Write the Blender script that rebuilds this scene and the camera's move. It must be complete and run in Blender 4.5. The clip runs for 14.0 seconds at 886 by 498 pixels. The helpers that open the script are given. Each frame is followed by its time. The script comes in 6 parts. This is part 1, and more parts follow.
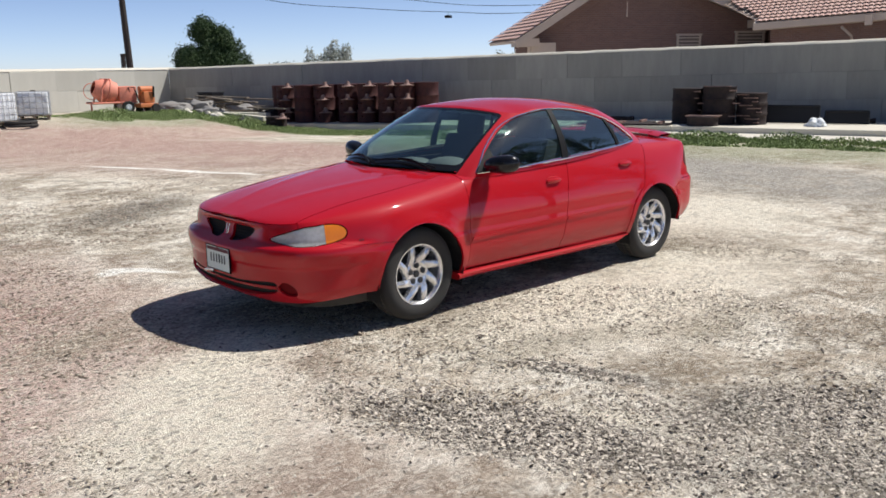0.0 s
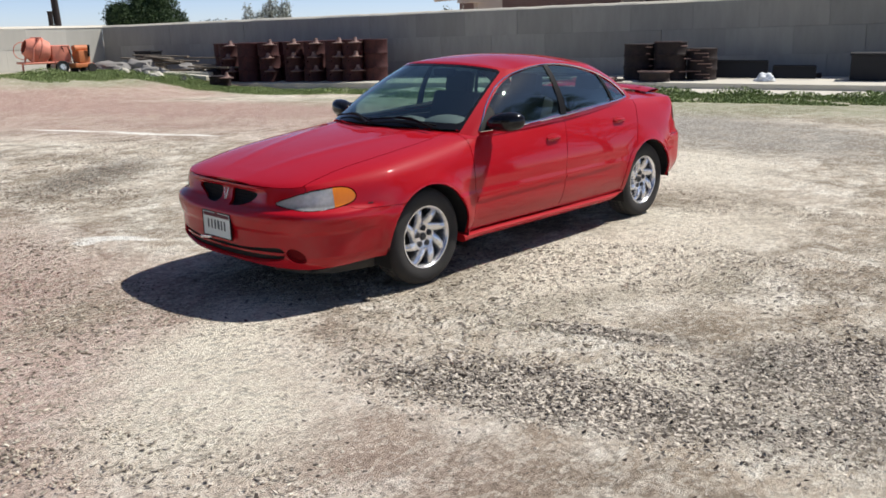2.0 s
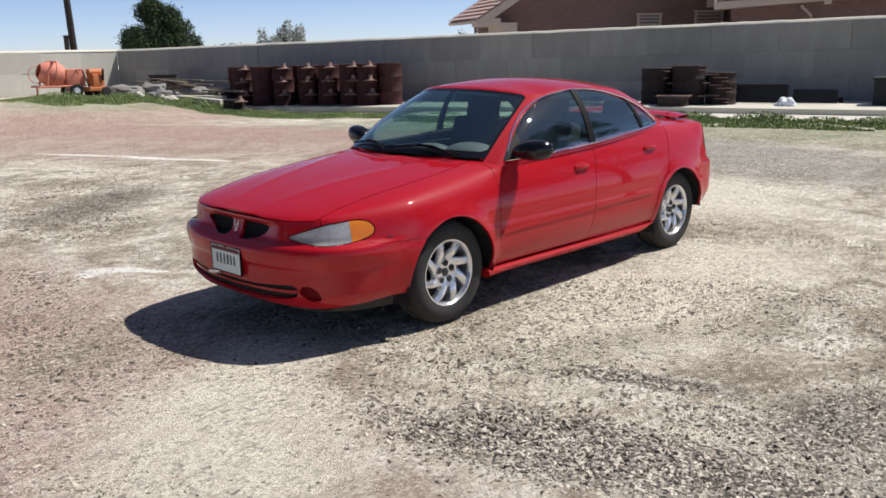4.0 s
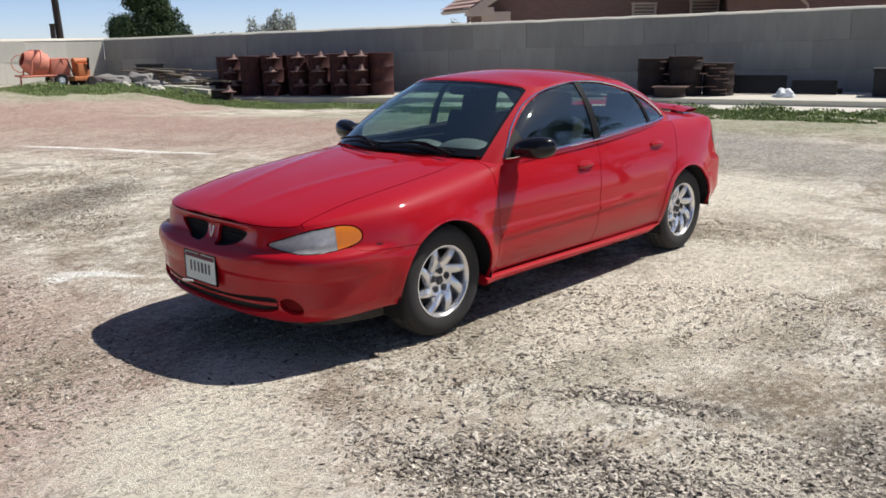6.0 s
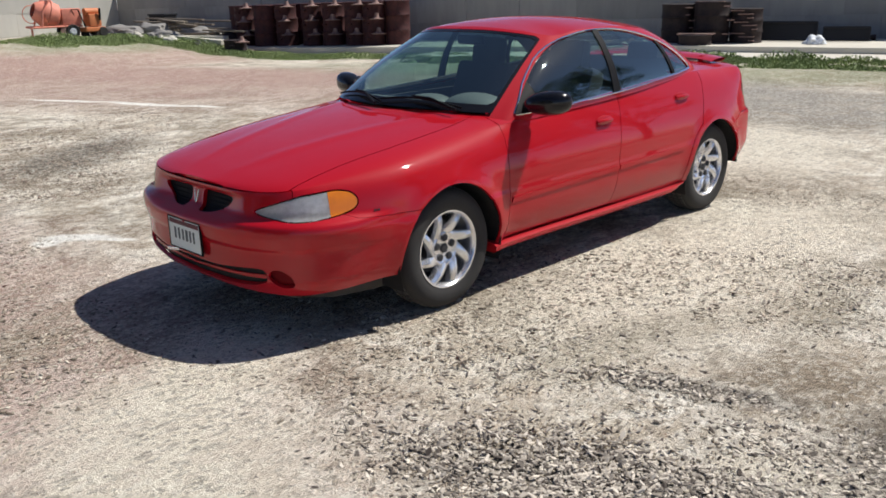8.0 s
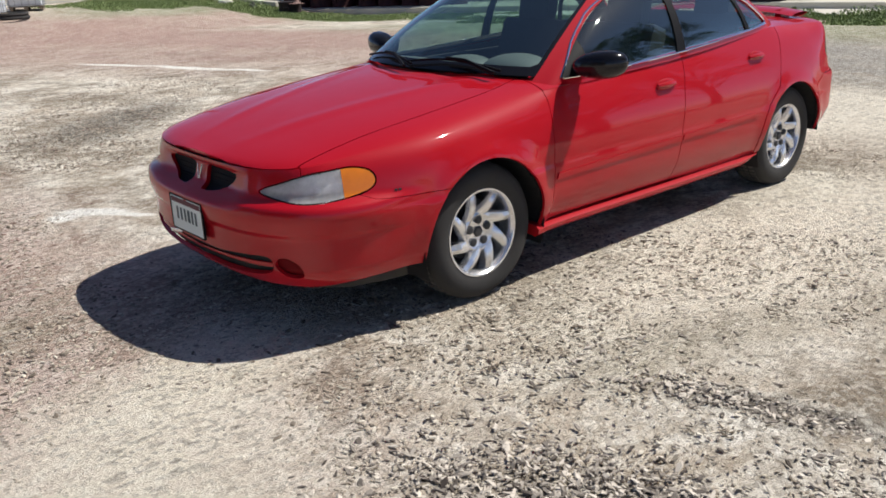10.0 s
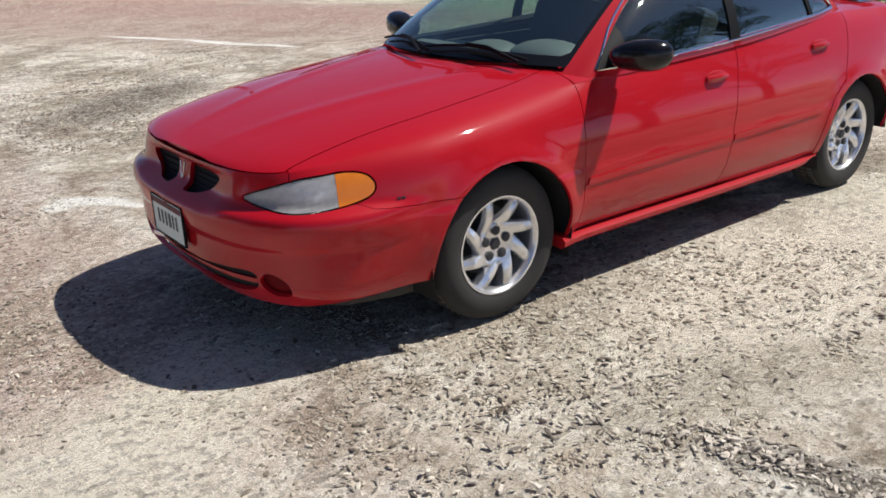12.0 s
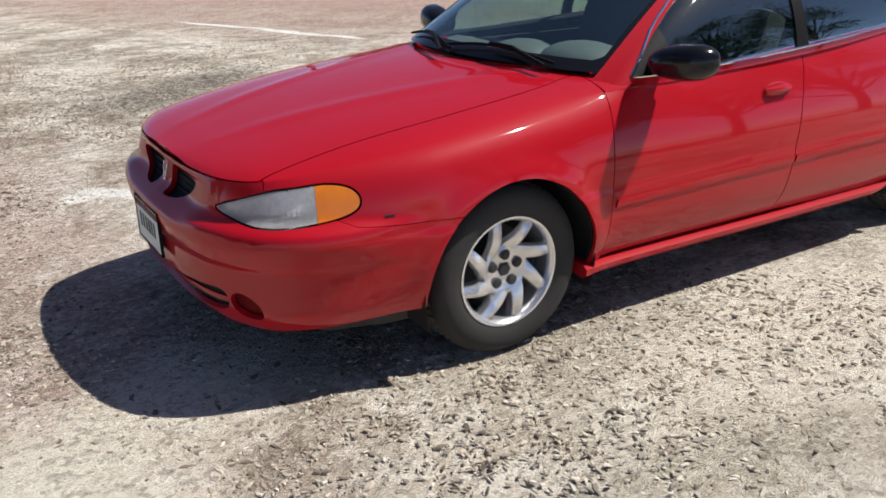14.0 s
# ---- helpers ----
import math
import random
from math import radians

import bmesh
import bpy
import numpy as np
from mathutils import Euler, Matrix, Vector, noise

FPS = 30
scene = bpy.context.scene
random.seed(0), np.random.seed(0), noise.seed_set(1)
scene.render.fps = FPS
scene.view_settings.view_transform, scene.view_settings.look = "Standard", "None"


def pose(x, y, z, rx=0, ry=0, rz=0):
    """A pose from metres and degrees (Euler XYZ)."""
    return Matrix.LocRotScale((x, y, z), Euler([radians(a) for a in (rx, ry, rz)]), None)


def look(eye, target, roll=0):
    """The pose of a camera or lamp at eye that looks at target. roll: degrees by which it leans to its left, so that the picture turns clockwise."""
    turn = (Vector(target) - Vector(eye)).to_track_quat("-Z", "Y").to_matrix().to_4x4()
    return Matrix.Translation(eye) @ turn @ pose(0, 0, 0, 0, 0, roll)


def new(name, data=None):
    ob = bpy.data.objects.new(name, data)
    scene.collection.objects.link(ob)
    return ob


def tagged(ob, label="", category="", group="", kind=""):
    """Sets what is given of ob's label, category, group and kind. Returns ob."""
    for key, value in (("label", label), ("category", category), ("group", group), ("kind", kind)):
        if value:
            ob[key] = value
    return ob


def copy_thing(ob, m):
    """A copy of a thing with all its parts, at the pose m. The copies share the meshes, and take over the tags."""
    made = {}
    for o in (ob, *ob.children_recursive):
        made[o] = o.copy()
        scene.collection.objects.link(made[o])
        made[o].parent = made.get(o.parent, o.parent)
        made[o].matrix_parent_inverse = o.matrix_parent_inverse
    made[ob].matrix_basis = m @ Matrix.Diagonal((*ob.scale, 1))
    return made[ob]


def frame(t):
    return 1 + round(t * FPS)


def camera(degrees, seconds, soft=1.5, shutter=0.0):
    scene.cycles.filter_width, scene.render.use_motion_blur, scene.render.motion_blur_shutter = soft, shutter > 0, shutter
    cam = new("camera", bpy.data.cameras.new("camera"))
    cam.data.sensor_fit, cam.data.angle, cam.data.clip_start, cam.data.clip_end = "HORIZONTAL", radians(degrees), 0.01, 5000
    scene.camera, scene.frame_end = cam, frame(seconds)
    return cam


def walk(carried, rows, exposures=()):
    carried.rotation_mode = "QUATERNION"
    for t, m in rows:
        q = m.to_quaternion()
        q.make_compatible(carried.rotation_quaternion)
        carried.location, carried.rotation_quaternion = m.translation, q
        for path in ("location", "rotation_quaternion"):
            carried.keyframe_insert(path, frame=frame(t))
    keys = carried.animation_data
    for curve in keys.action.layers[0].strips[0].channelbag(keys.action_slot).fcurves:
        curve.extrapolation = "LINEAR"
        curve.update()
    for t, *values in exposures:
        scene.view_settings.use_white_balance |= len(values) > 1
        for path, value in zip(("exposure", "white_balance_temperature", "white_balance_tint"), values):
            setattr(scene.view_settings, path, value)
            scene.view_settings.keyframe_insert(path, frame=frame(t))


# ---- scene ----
cam = camera(54.07, 14.0, soft=1.7)
ROWS = [
    (0, (-3.744, -5.199, 1.713), (-1.117, -2.299, 0.885), -0.81),
    (0.5, (-3.848, -5.065, 1.712), (-1.141, -2.256, 0.827), -0.33),
    (1, (-3.925, -4.958, 1.723), (-1.188, -2.204, 0.764), -0.27),
    (1.5, (-3.965, -4.863, 1.722), (-1.202, -2.150, 0.721), -0.54),
    (2, (-3.961, -4.761, 1.701), (-1.165, -2.087, 0.686), -1.04),
    (2.5, (-3.941, -4.683, 1.696), (-1.124, -2.021, 0.708), -1.74),
    (3, (-3.902, -4.610, 1.688), (-1.084, -1.921, 0.776), -1.50),
    (3.5, (-3.825, -4.532, 1.694), (-1.047, -1.801, 0.787), -1.04),
    (6, (-3.441, -4.143, 1.688), (-0.646, -1.446, 0.731), -0.89),
    (6.5, (-3.358, -4.053, 1.694), (-0.575, -1.371, 0.663), -0.75),
    (7, (-3.277, -3.988, 1.681), (-0.529, -1.309, 0.554), -1.26),
    (7.2, (-3.250, -3.983, 1.691), (-0.508, -1.307, 0.540), -1.26),
    (9.3, (-2.775, -3.726, 1.607), (-0.242, -0.887, 0.372), -1.93),
    (9.5, (-2.727, -3.689, 1.604), (-0.215, -0.850, 0.329), -2.00),
    (10, (-2.623, -3.628, 1.594), (-0.183, -0.749, 0.269), -2.28),
    (10.5, (-2.512, -3.535, 1.579), (-0.117, -0.619, 0.252), -2.72),
    (11, (-2.404, -3.437, 1.568), (-0.047, -0.503, 0.213), -1.95),
    (11.5, (-2.307, -3.369, 1.574), (-0.012, -0.420, 0.146), -1.91),
    (12, (-2.211, -3.320, 1.581), (0.063, -0.354, 0.156), -1.82),
    (12.5, (-2.102, -3.273, 1.573), (0.132, -0.269, 0.165), -3.16),
    (13, (-1.981, -3.234, 1.557), (0.185, -0.168, 0.174), -3.80),
    (13.5, (-1.860, -3.191, 1.543), (0.222, -0.071, 0.154), -2.77),
    (14, (-1.743, -3.171, 1.539), (0.228, -0.003, 0.097), -0.88),
]
walk(cam, [(t, look(eye, target, roll)) for t, eye, target, roll in ROWS], [(0.0, 0.05), (3.0, -0.02), (11.0, -0.02), (14.0, 0.04)])

# ---- light ----
SUN = Vector((0.63, -0.30, 1.0)).normalized()
sun_data = bpy.data.lights.new("sun", "SUN")
sun_data.energy, sun_data.angle, sun_data.color = 5.0, radians(0.55), (1.0, 0.965, 0.91)
sun = new("sun", sun_data)
sun.matrix_world = look(SUN * 60, (0, 0, 0))
world = bpy.data.worlds.new("world")
scene.world = world
world.use_nodes = True
wn = world.node_tree.nodes
sky = wn.new("ShaderNodeTexSky")
sky.sky_type, sky.sun_disc = "NISHITA", False
sky.sun_elevation = math.asin(SUN.z)
sky.sun_rotation = math.atan2(SUN.x, SUN.y)
sky.air_density, sky.dust_density, sky.ozone_density, sky.altitude = 0.5, 0.6, 3.0, 1500
tint = wn.new("ShaderNodeMix")
tint.data_type, tint.blend_type = "RGBA", "MULTIPLY"
tint.inputs[0].default_value, tint.inputs[7].default_value = 1.0, (1.12, 1.0, 0.97, 1)
world.node_tree.links.new(sky.outputs[0], tint.inputs[6])
world.node_tree.links.new(tint.outputs[2], wn["Background"].inputs[0])
wn["Background"].inputs[1].default_value = 0.135


# ---- materials ----
class Mat:
    """A node material in the making."""

    def __init__(self, name):
        self.m = bpy.data.materials.new(name)
        self.m.use_nodes = True
        self.t = self.m.node_tree
        self.b = self.t.nodes["Principled BSDF"]
        self.co = None

    def node(self, kind, **kw):
        n = self.t.nodes.new("ShaderNode" + kind)
        for k, v in kw.items():
            n.inputs[k].default_value = v
        return n

    def link(self, a, b):
        self.t.links.new(a, b)

    def coords(self, which="Object"):
        if not self.co:
            self.co = self.node("TexCoord").outputs[which]
        return self.co

    def noise(self, scale, detail=4.0, rough=0.6, distort=0.0, stretch=None):
        n = self.node("TexNoise", Scale=scale, Detail=detail, Roughness=rough, Distortion=distort)
        src = self.coords()
        if stretch:
            mp = self.node("Mapping", Scale=stretch)
            self.link(src, mp.inputs[0])
            src = mp.outputs[0]
        self.link(src, n.inputs["Vector"])
        return n.outputs[0]

    def ramp(self, fac, stops):
        r = self.t.nodes.new("ShaderNodeValToRGB")
        e = r.color_ramp.elements
        while len(e) < len(stops):
            e.new(0.5)
        for el, (p, c) in zip(e, stops):
            el.position, el.color = p, (*c, 1) if len(c) == 3 else c
        self.link(fac, r.inputs[0])
        return r.outputs[0]

    def mix(self, fac, a, b, how="MIX"):
        n = self.t.nodes.new("ShaderNodeMix")
        n.data_type, n.blend_type = "RGBA", how
        for sock, v in ((n.inputs[0], fac), (n.inputs[6], a), (n.inputs[7], b)):
            if isinstance(v, bpy.types.NodeSocket):
                self.link(v, sock)
            elif isinstance(v, tuple):
                sock.default_value = (*v, 1)
            else:
                sock.default_value = v
        return n.outputs[2]

    def math(self, op, a, b=0.0):
        n = self.t.nodes.new("ShaderNodeMath")
        n.operation = op
        for sock, v in zip(n.inputs, (a, b)):
            if isinstance(v, bpy.types.NodeSocket):
                self.link(v, sock)
            else:
                sock.default_value = v
        return n.outputs[0]

    def bump(self, height, strength=0.3, dist=0.01, after=None):
        n = self.node("Bump", Strength=strength, Distance=dist)
        self.link(height, n.inputs["Height"])
        if after:
            self.link(after, n.inputs["Normal"])
        self.link(n.outputs[0], self.b.inputs["Normal"])
        return n.outputs[0]

    def set(self, **kw):
        for k, v in kw.items():
            sock = self.b.inputs[k.replace("_", " ")]
            if isinstance(v, bpy.types.NodeSocket):
                self.link(v, sock)
            else:
                sock.default_value = (*v, 1) if isinstance(v, tuple) else v
        return self


def plain(name, colour, rough=0.5, metal=0.0, vary=0.25, scale=30.0, bump=0.1, **kw):
    """A surface of one colour with grain and blotches at two scales."""
    m = Mat(name)
    fine, broad = m.noise(scale, 5), m.noise(scale * 0.13, 3)
    dark = tuple(c * (1 - vary) for c in colour)
    light = tuple(min(1, c * (1 + vary)) for c in colour)
    c = m.mix(m.mix(0.5, fine, broad), dark, light)
    m.set(Base_Color=c, Roughness=rough, Metallic=metal, **kw)
    if bump:
        m.bump(fine, bump, 0.004)
    return m.m


def car_paint():
    m = Mat("red_car_paint")
    dust = m.noise(3.0, 6, 0.7)
    speck = m.noise(160.0, 3)
    z = m.node("SeparateXYZ")
    m.link(m.coords(), z.inputs[0])
    low = m.ramp(z.outputs[2], [(0.15, (1, 1, 1)), (0.5, (0.0, 0.0, 0.0))])
    f = m.math("MULTIPLY", m.math("MULTIPLY", dust, low), 0.06)
    base = m.mix(m.math("MULTIPLY", speck, 0.25), (0.44, 0.0035, 0.012), (0.36, 0.0025, 0.009))
    m.set(Base_Color=m.mix(f, base, (0.36, 0.27, 0.2)), Roughness=m.math("ADD", m.math("MULTIPLY", dust, 0.18), 0.42), Metallic=0.0, Specular_IOR_Level=0.08,
          Coat_Weight=0.78, Coat_Roughness=m.math("ADD", m.math("MULTIPLY", dust, 0.035), 0.015), Coat_IOR=1.5)
    return m.m


def thin_glass(name, tint):
    """A thin pane: clear but tinted straight through, mirror-like at a glance."""
    m = Mat(name)
    clear = m.node("BsdfTransparent", Color=(*tint, 1))
    gloss = m.node("BsdfGlossy", Roughness=0.02, Color=(0.88, 1.0, 0.93, 1))
    face = m.node("LayerWeight", Blend=0.5)
    mix = m.node("MixShader")
    m.link(m.math("ADD", m.math("MULTIPLY", m.math("POWER", face.outputs["Facing"], 4.5), 0.9), 0.20), mix.inputs[0])
    m.link(clear.outputs[0], mix.inputs[1])
    m.link(gloss.outputs[0], mix.inputs[2])
    m.link(mix.outputs[0], m.t.nodes["Material Output"].inputs[0])
    return m.m


def hazy_lens():
    m = Mat("hazy_lens")
    clear = m.node("BsdfTransparent", Color=(0.93, 0.94, 0.93, 1))
    haze = m.noise(14, 5, 0.7)
    m.set(Base_Color=(0.80, 0.80, 0.78), Roughness=0.25, Coat_Weight=1.0, Coat_Roughness=0.04)
    mix = m.node("MixShader")
    m.link(m.math("ADD", m.math("MULTIPLY", haze, 0.5), 0.14), mix.inputs[0])
    m.link(clear.outputs[0], mix.inputs[1])
    m.link(m.b.outputs[0], mix.inputs[2])
    m.link(mix.outputs[0], m.t.nodes["Material Output"].inputs[0])
    return m.m


# heaps of grey chippings: x, y, half length, half width, heading
HEAPS = ((-0.80, -2.85, 1.10, 0.32, -1.22), (0.15, -3.28, 0.62, 0.36, -0.55), (0.02, -2.34, 0.46, 0.12, -1.22), (-0.1, -3.85, 0.6, 0.3, -0.7))


def ground_mat():
    m = Mat("dusty_gravel")
    fine = m.ramp(m.mix(0.5, m.noise(38.0, 6, 0.75, 0.6), m.noise(120.0, 4, 0.7)), [(0.38, (0, 0, 0)), (0.60, (1, 1, 1))])
    chips, finer = m.node("TexVoronoi", Scale=27.0), m.node("TexVoronoi", Scale=52.0)
    squash = m.node("Mapping", Rotation=(0, 0, 0.75), Scale=(0.7, 1.5, 1.0))
    m.link(m.coords(), squash.inputs[0])
    m.link(squash.outputs[0], chips.inputs["Vector"])
    m.link(m.coords(), finer.inputs["Vector"])
    mid = m.noise(2.4, 7, 0.7, 0.8)
    small = m.noise(9.0, 6, 0.7, 0.6)
    broad = m.noise(0.75, 6, 0.65, 0.6)
    cream = m.mix(m.ramp(mid, [(0.38, (0, 0, 0)), (0.56, (1, 1, 1))]), (0.60, 0.51, 0.41), (0.97, 0.91, 0.79))
    cream = m.mix(m.ramp(small, [(0.38, (0.6, 0.6, 0.6)), (0.56, (0, 0, 0))]), cream, (0.40, 0.33, 0.25))
    cream = m.mix(0.32, cream, m.mix(fine, (0.25, 0.23, 0.20), (0.80, 0.77, 0.70)), "OVERLAY")
    grit = m.mix(fine, (0.13, 0.10, 0.07), (0.46, 0.375, 0.27))
    c = m.mix(m.ramp(m.mix(0.4, broad, m.noise(2.9, 6, 0.7, 1.0)), [(0.47, (0, 0, 0)), (0.56, (0.9, 0.9, 0.9))]), cream, grit)
    pink = m.mix(fine, (0.29, 0.165, 0.135), (0.56, 0.375, 0.31))

    def blob(x, y, rx, ry, turn, soft, wobble):
        mp = m.node("Mapping", Location=(x + wobble * 0.5, y + wobble * 0.5, 0), Rotation=(0, 0, turn), Scale=(rx, ry, 40))
        mp.vector_type = "TEXTURE"
        add = m.t.nodes.new("ShaderNodeVectorMath")
        add.operation = "ADD"
        wob = m.t.nodes.new("ShaderNodeVectorMath")
        wob.operation = "SCALE"
        wob.inputs[3].default_value = wobble
        nz = m.node("TexNoise", Scale=1.7, Detail=5.0)
        m.link(m.coords(), nz.inputs["Vector"])
        m.link(nz.outputs[1], wob.inputs[0])
        m.link(m.coords(), add.inputs[0])
        m.link(wob.outputs[0], add.inputs[1])
        m.link(add.outputs[0], mp.inputs[0])
        ln = m.t.nodes.new("ShaderNodeVectorMath")
        ln.operation = "LENGTH"
        m.link(mp.outputs[0], ln.inputs[0])
        return m.ramp(ln.outputs[1], [(1 - soft, (1, 1, 1)), (1.0, (0, 0, 0))])

    # reddish gravel on the far side of the lot
    for x, y, rx, ry, turn in ((4.5, 15.5, 14, 4.6, radians(107)), (-3.6, 3.4, 3.0, 5.4, 0.3), (6.9, 13.0, 7.0, 2.2, radians(107)), (8.0, 19.2, 8.0, 2.8, 0.29)):
        c = m.mix(m.math("MULTIPLY", blob(x, y, rx, ry, turn, 0.5, 1.6), m.ramp(mid, [(0.25, (0.25, 0.25, 0.25)), (0.6, (0.9, 0.9, 0.9))])), c, pink)
    # paler pinkish gravel over the open side
    rosy = m.mix(fine, (0.46, 0.315, 0.26), (0.78, 0.60, 0.52))
    c = m.mix(m.math("MULTIPLY", blob(-3.4, 1.0, 2.9, 5.8, 0.2, 0.7, 1.2), 0.75), c, rosy)
    # trodden cream dust beside the car
    for x, y, rx, ry, turn in ((-0.36, -2.95, 0.5, 0.13, -1.2), (1.7, -1.45, 2.9, 0.95, 0.0), (5.2, 0.2, 2.0, 1.6, 0.3), (-2.0, -1.35, 1.1, 0.8, 0.9), (-1.4, -0.6, 0.9, 0.5, 0.4)):
        c = m.mix(m.math("MULTIPLY", blob(x, y, rx, ry, turn, 0.6, 0.6), m.ramp(small, [(0.36, (0.6, 0.6, 0.6)), (0.54, (1, 1, 1))])), c, m.mix(fine, (0.74, 0.66, 0.52), (0.94, 0.87, 0.72)))
    # olive-brown worn patches
    olive = m.mix(fine, (0.20, 0.17, 0.115), (0.50, 0.44, 0.32))
    for x, y, rx, ry, turn in ((0.25, -1.8, 1.0, 0.26, -0.25), (-1.0, -2.1, 0.5, 0.3, -0.9), (1.3, -2.3, 0.8, 0.3, 0.2), (-1.9, 0.4, 0.7, 0.35, 0.6)):
        c = m.mix(m.math("MULTIPLY", blob(x, y, rx, ry, turn, 0.7, 0.4), m.ramp(small, [(0.35, (0.25, 0.25, 0.25)), (0.6, (0.75, 0.75, 0.75))])), c, olive)
    # grey loose chippings
    darkg = m.mix(fine, (0.06, 0.052, 0.042), (0.24, 0.215, 0.175))
    for x, y, rx, ry, turn in HEAPS + ((0.7, 5.6, 1.5, 0.6, 0.7),):
        c = m.mix(m.math("MULTIPLY", blob(x, y, rx * 1.15, ry * 1.15, turn, 0.6, 0.35), m.ramp(m.noise(7.0, 5, 0.7), [(0.3, (0.45, 0.45, 0.45)), (0.55, (1, 1, 1))])), c, darkg)
    greyg = m.mix(fine, (0.20, 0.18, 0.155), (0.46, 0.43, 0.38))
    for x, y, rx, ry, turn in ((8.6, 0.8, 3.6, 2.2, 1.2), (9.6, 3.6, 3.6, 2.2, 1.35)):
        c = m.mix(m.math("MULTIPLY", blob(x, y, rx, ry, turn, 0.6, 0.6), m.ramp(mid, [(0.3, (0.35, 0.35, 0.35)), (0.55, (0.9, 0.9, 0.9))])), c, greyg)
    # pale chalky streaks
    for x, y, rx, ry, turn in ((2.95, 11.4, 0.13, 1.2, 0.33), (3.45, 9.6, 0.16, 1.3, 0.16), (3.75, 8.3, 0.09, 0.6, 0.3), (-0.76, 2.18, 0.11, 0.36, 0.66), (-0.95, 2.22, 0.13, 0.16, 0.8), (-0.62, 1.90, 0.05, 0.2, 0.6)):
        c = m.mix(blob(x, y, rx, ry, turn, 0.45, 0.22), c, (0.97, 0.94, 0.86))
    # thin green growth towards the slab and in the corner
    green = m.mix(fine, (0.17, 0.19, 0.085), (0.38, 0.39, 0.25))
    for x, y, rx, ry, turn in ((12.7, 4.4, 3.2, 12, 0.29), (9.0, 22.8, 5.2, 2.3, 0.29), (12.2, 17.2, 1.3, 5.5, 0.29)):
        c = m.mix(m.math("MULTIPLY", blob(x, y, rx, ry, turn, 0.5, 1.2), m.ramp(mid, [(0.3, (0.2, 0.2, 0.2)), (0.55, (0.85, 0.85, 0.85))])), c, green)
    # flat chips pressed into the dust: some dark, some pale
    spread = m.ramp(m.mix(0.5, small, mid), [(0.40, (0.08, 0.08, 0.08)), (0.58, (1, 1, 1))])
    for vor, hit in ((chips, 0.24), (finer, 0.26)):
        dark_chip = m.math("MULTIPLY", m.ramp(vor.outputs["Color"], [(hit, (1, 1, 1)), (hit + 0.01, (0, 0, 0))]), spread)
        pale_chip = m.ramp(vor.outputs["Color"], [(0.74, (0, 0, 0)), (0.75, (0.34, 0.34, 0.34))])
        c = m.mix(m.math("MULTIPLY", dark_chip, 0.6 if vor is chips else 0.65), c, m.mix(0.35, (0.11, 0.088, 0.062), c))
        c = m.mix(pale_chip, c, m.mix(0.3, (1.0, 0.95, 0.82), c))
    m.set(Base_Color=c, Roughness=0.95, Specular_IOR_Level=0.2)
    first = m.bump(fine, 0.8, 0.010)
    m.bump(chips.outputs[0], 0.35, 0.012, first)
    return m.m


def concrete(name, light, dark, scale=1.0):
    m = Mat(name)
    info = m.t.nodes.new("ShaderNodeObjectInfo")
    streak = m.noise(1.6 * scale, 6, 0.7, 0.3, (1, 1, 0.25))
    pores = m.noise(38 * scale, 4)
    c = m.mix(streak, dark, light)
    c = m.mix(m.math("MULTIPLY", info.outputs["Random"], 0.38), c, tuple(v * 0.75 for v in dark))
    m.set(Base_Color=c, Roughness=0.9)
    m.bump(pores, 0.3, 0.006)
    return m.m


def rust(name, a, b):
    m = Mat(name)
    n1, n2 = m.noise(9, 6, 0.7), m.noise(70, 4)
    m.set(Base_Color=m.mix(m.ramp(n1, [(0.35, (0, 0, 0)), (0.65, (1, 1, 1))]), a, b), Roughness=0.75, Metallic=0.1)
    m.bump(n2, 0.3, 0.004)
    return m.m


PAINT = car_paint()
RUBBER = plain("tyre_rubber", (0.030, 0.028, 0.026), 0.85, vary=0.3, scale=60)
TREAD_DUST = plain("dusty_tread", (0.085, 0.076, 0.066), 0.9, vary=0.4, scale=40)
ALLOY = plain("alloy", (0.78, 0.78, 0.79), 0.25, 0.8, 0.08, 50, 0.03)
ALLOY_DARK = plain("alloy_recess", (0.05, 0.05, 0.053), 0.6, 0.4, 0.2, 30)
CHROME = plain("chrome", (0.8, 0.8, 0.82), 0.12, 1.0, 0.05, 40, 0)
BLACK = plain("black_plastic", (0.007, 0.007, 0.008), 0.6, vary=0.2, scale=80, bump=0.08, Specular_IOR_Level=0.15)
GLOSS_BLACK = plain("gloss_black", (0.008, 0.008, 0.010), 0.18, vary=0.1, bump=0, Specular_IOR_Level=0.25, Coat_Weight=0.3, Coat_Roughness=0.03)
SHIELD_DUST = plain("dusty_plastic", (0.13, 0.12, 0.105), 0.85, vary=0.25, scale=20)
UNDER = plain("underbody", (0.012, 0.011, 0.011), 0.9)
CLOTH = plain("grey_cloth", (0.032, 0.034, 0.038), 0.95, vary=0.3, scale=120, bump=0.25)
DASH = plain("grey_dash", (0.15, 0.16, 0.155), 0.6, vary=0.12, scale=90, bump=0.15)
GLASS = thin_glass("car_glass", (0.58, 0.76, 0.71))
LENS = hazy_lens()
AMBER = plain("amber_reflector", (0.90, 0.22, 0.006), 0.3, vary=0.3, scale=24, bump=0.2, Coat_Weight=0.6)
REFLECTOR = plain("lamp_reflector", (0.80, 0.80, 0.80), 0.3, 0.15, 0.12, 40, 0.1)
# body red darkened in colour so the bumper recesses look shaded
SHADED_RED = plain("shaded_red_recess", (0.15, 0.004, 0.007), 0.6, vary=0.2, Specular_IOR_Level=0.1)
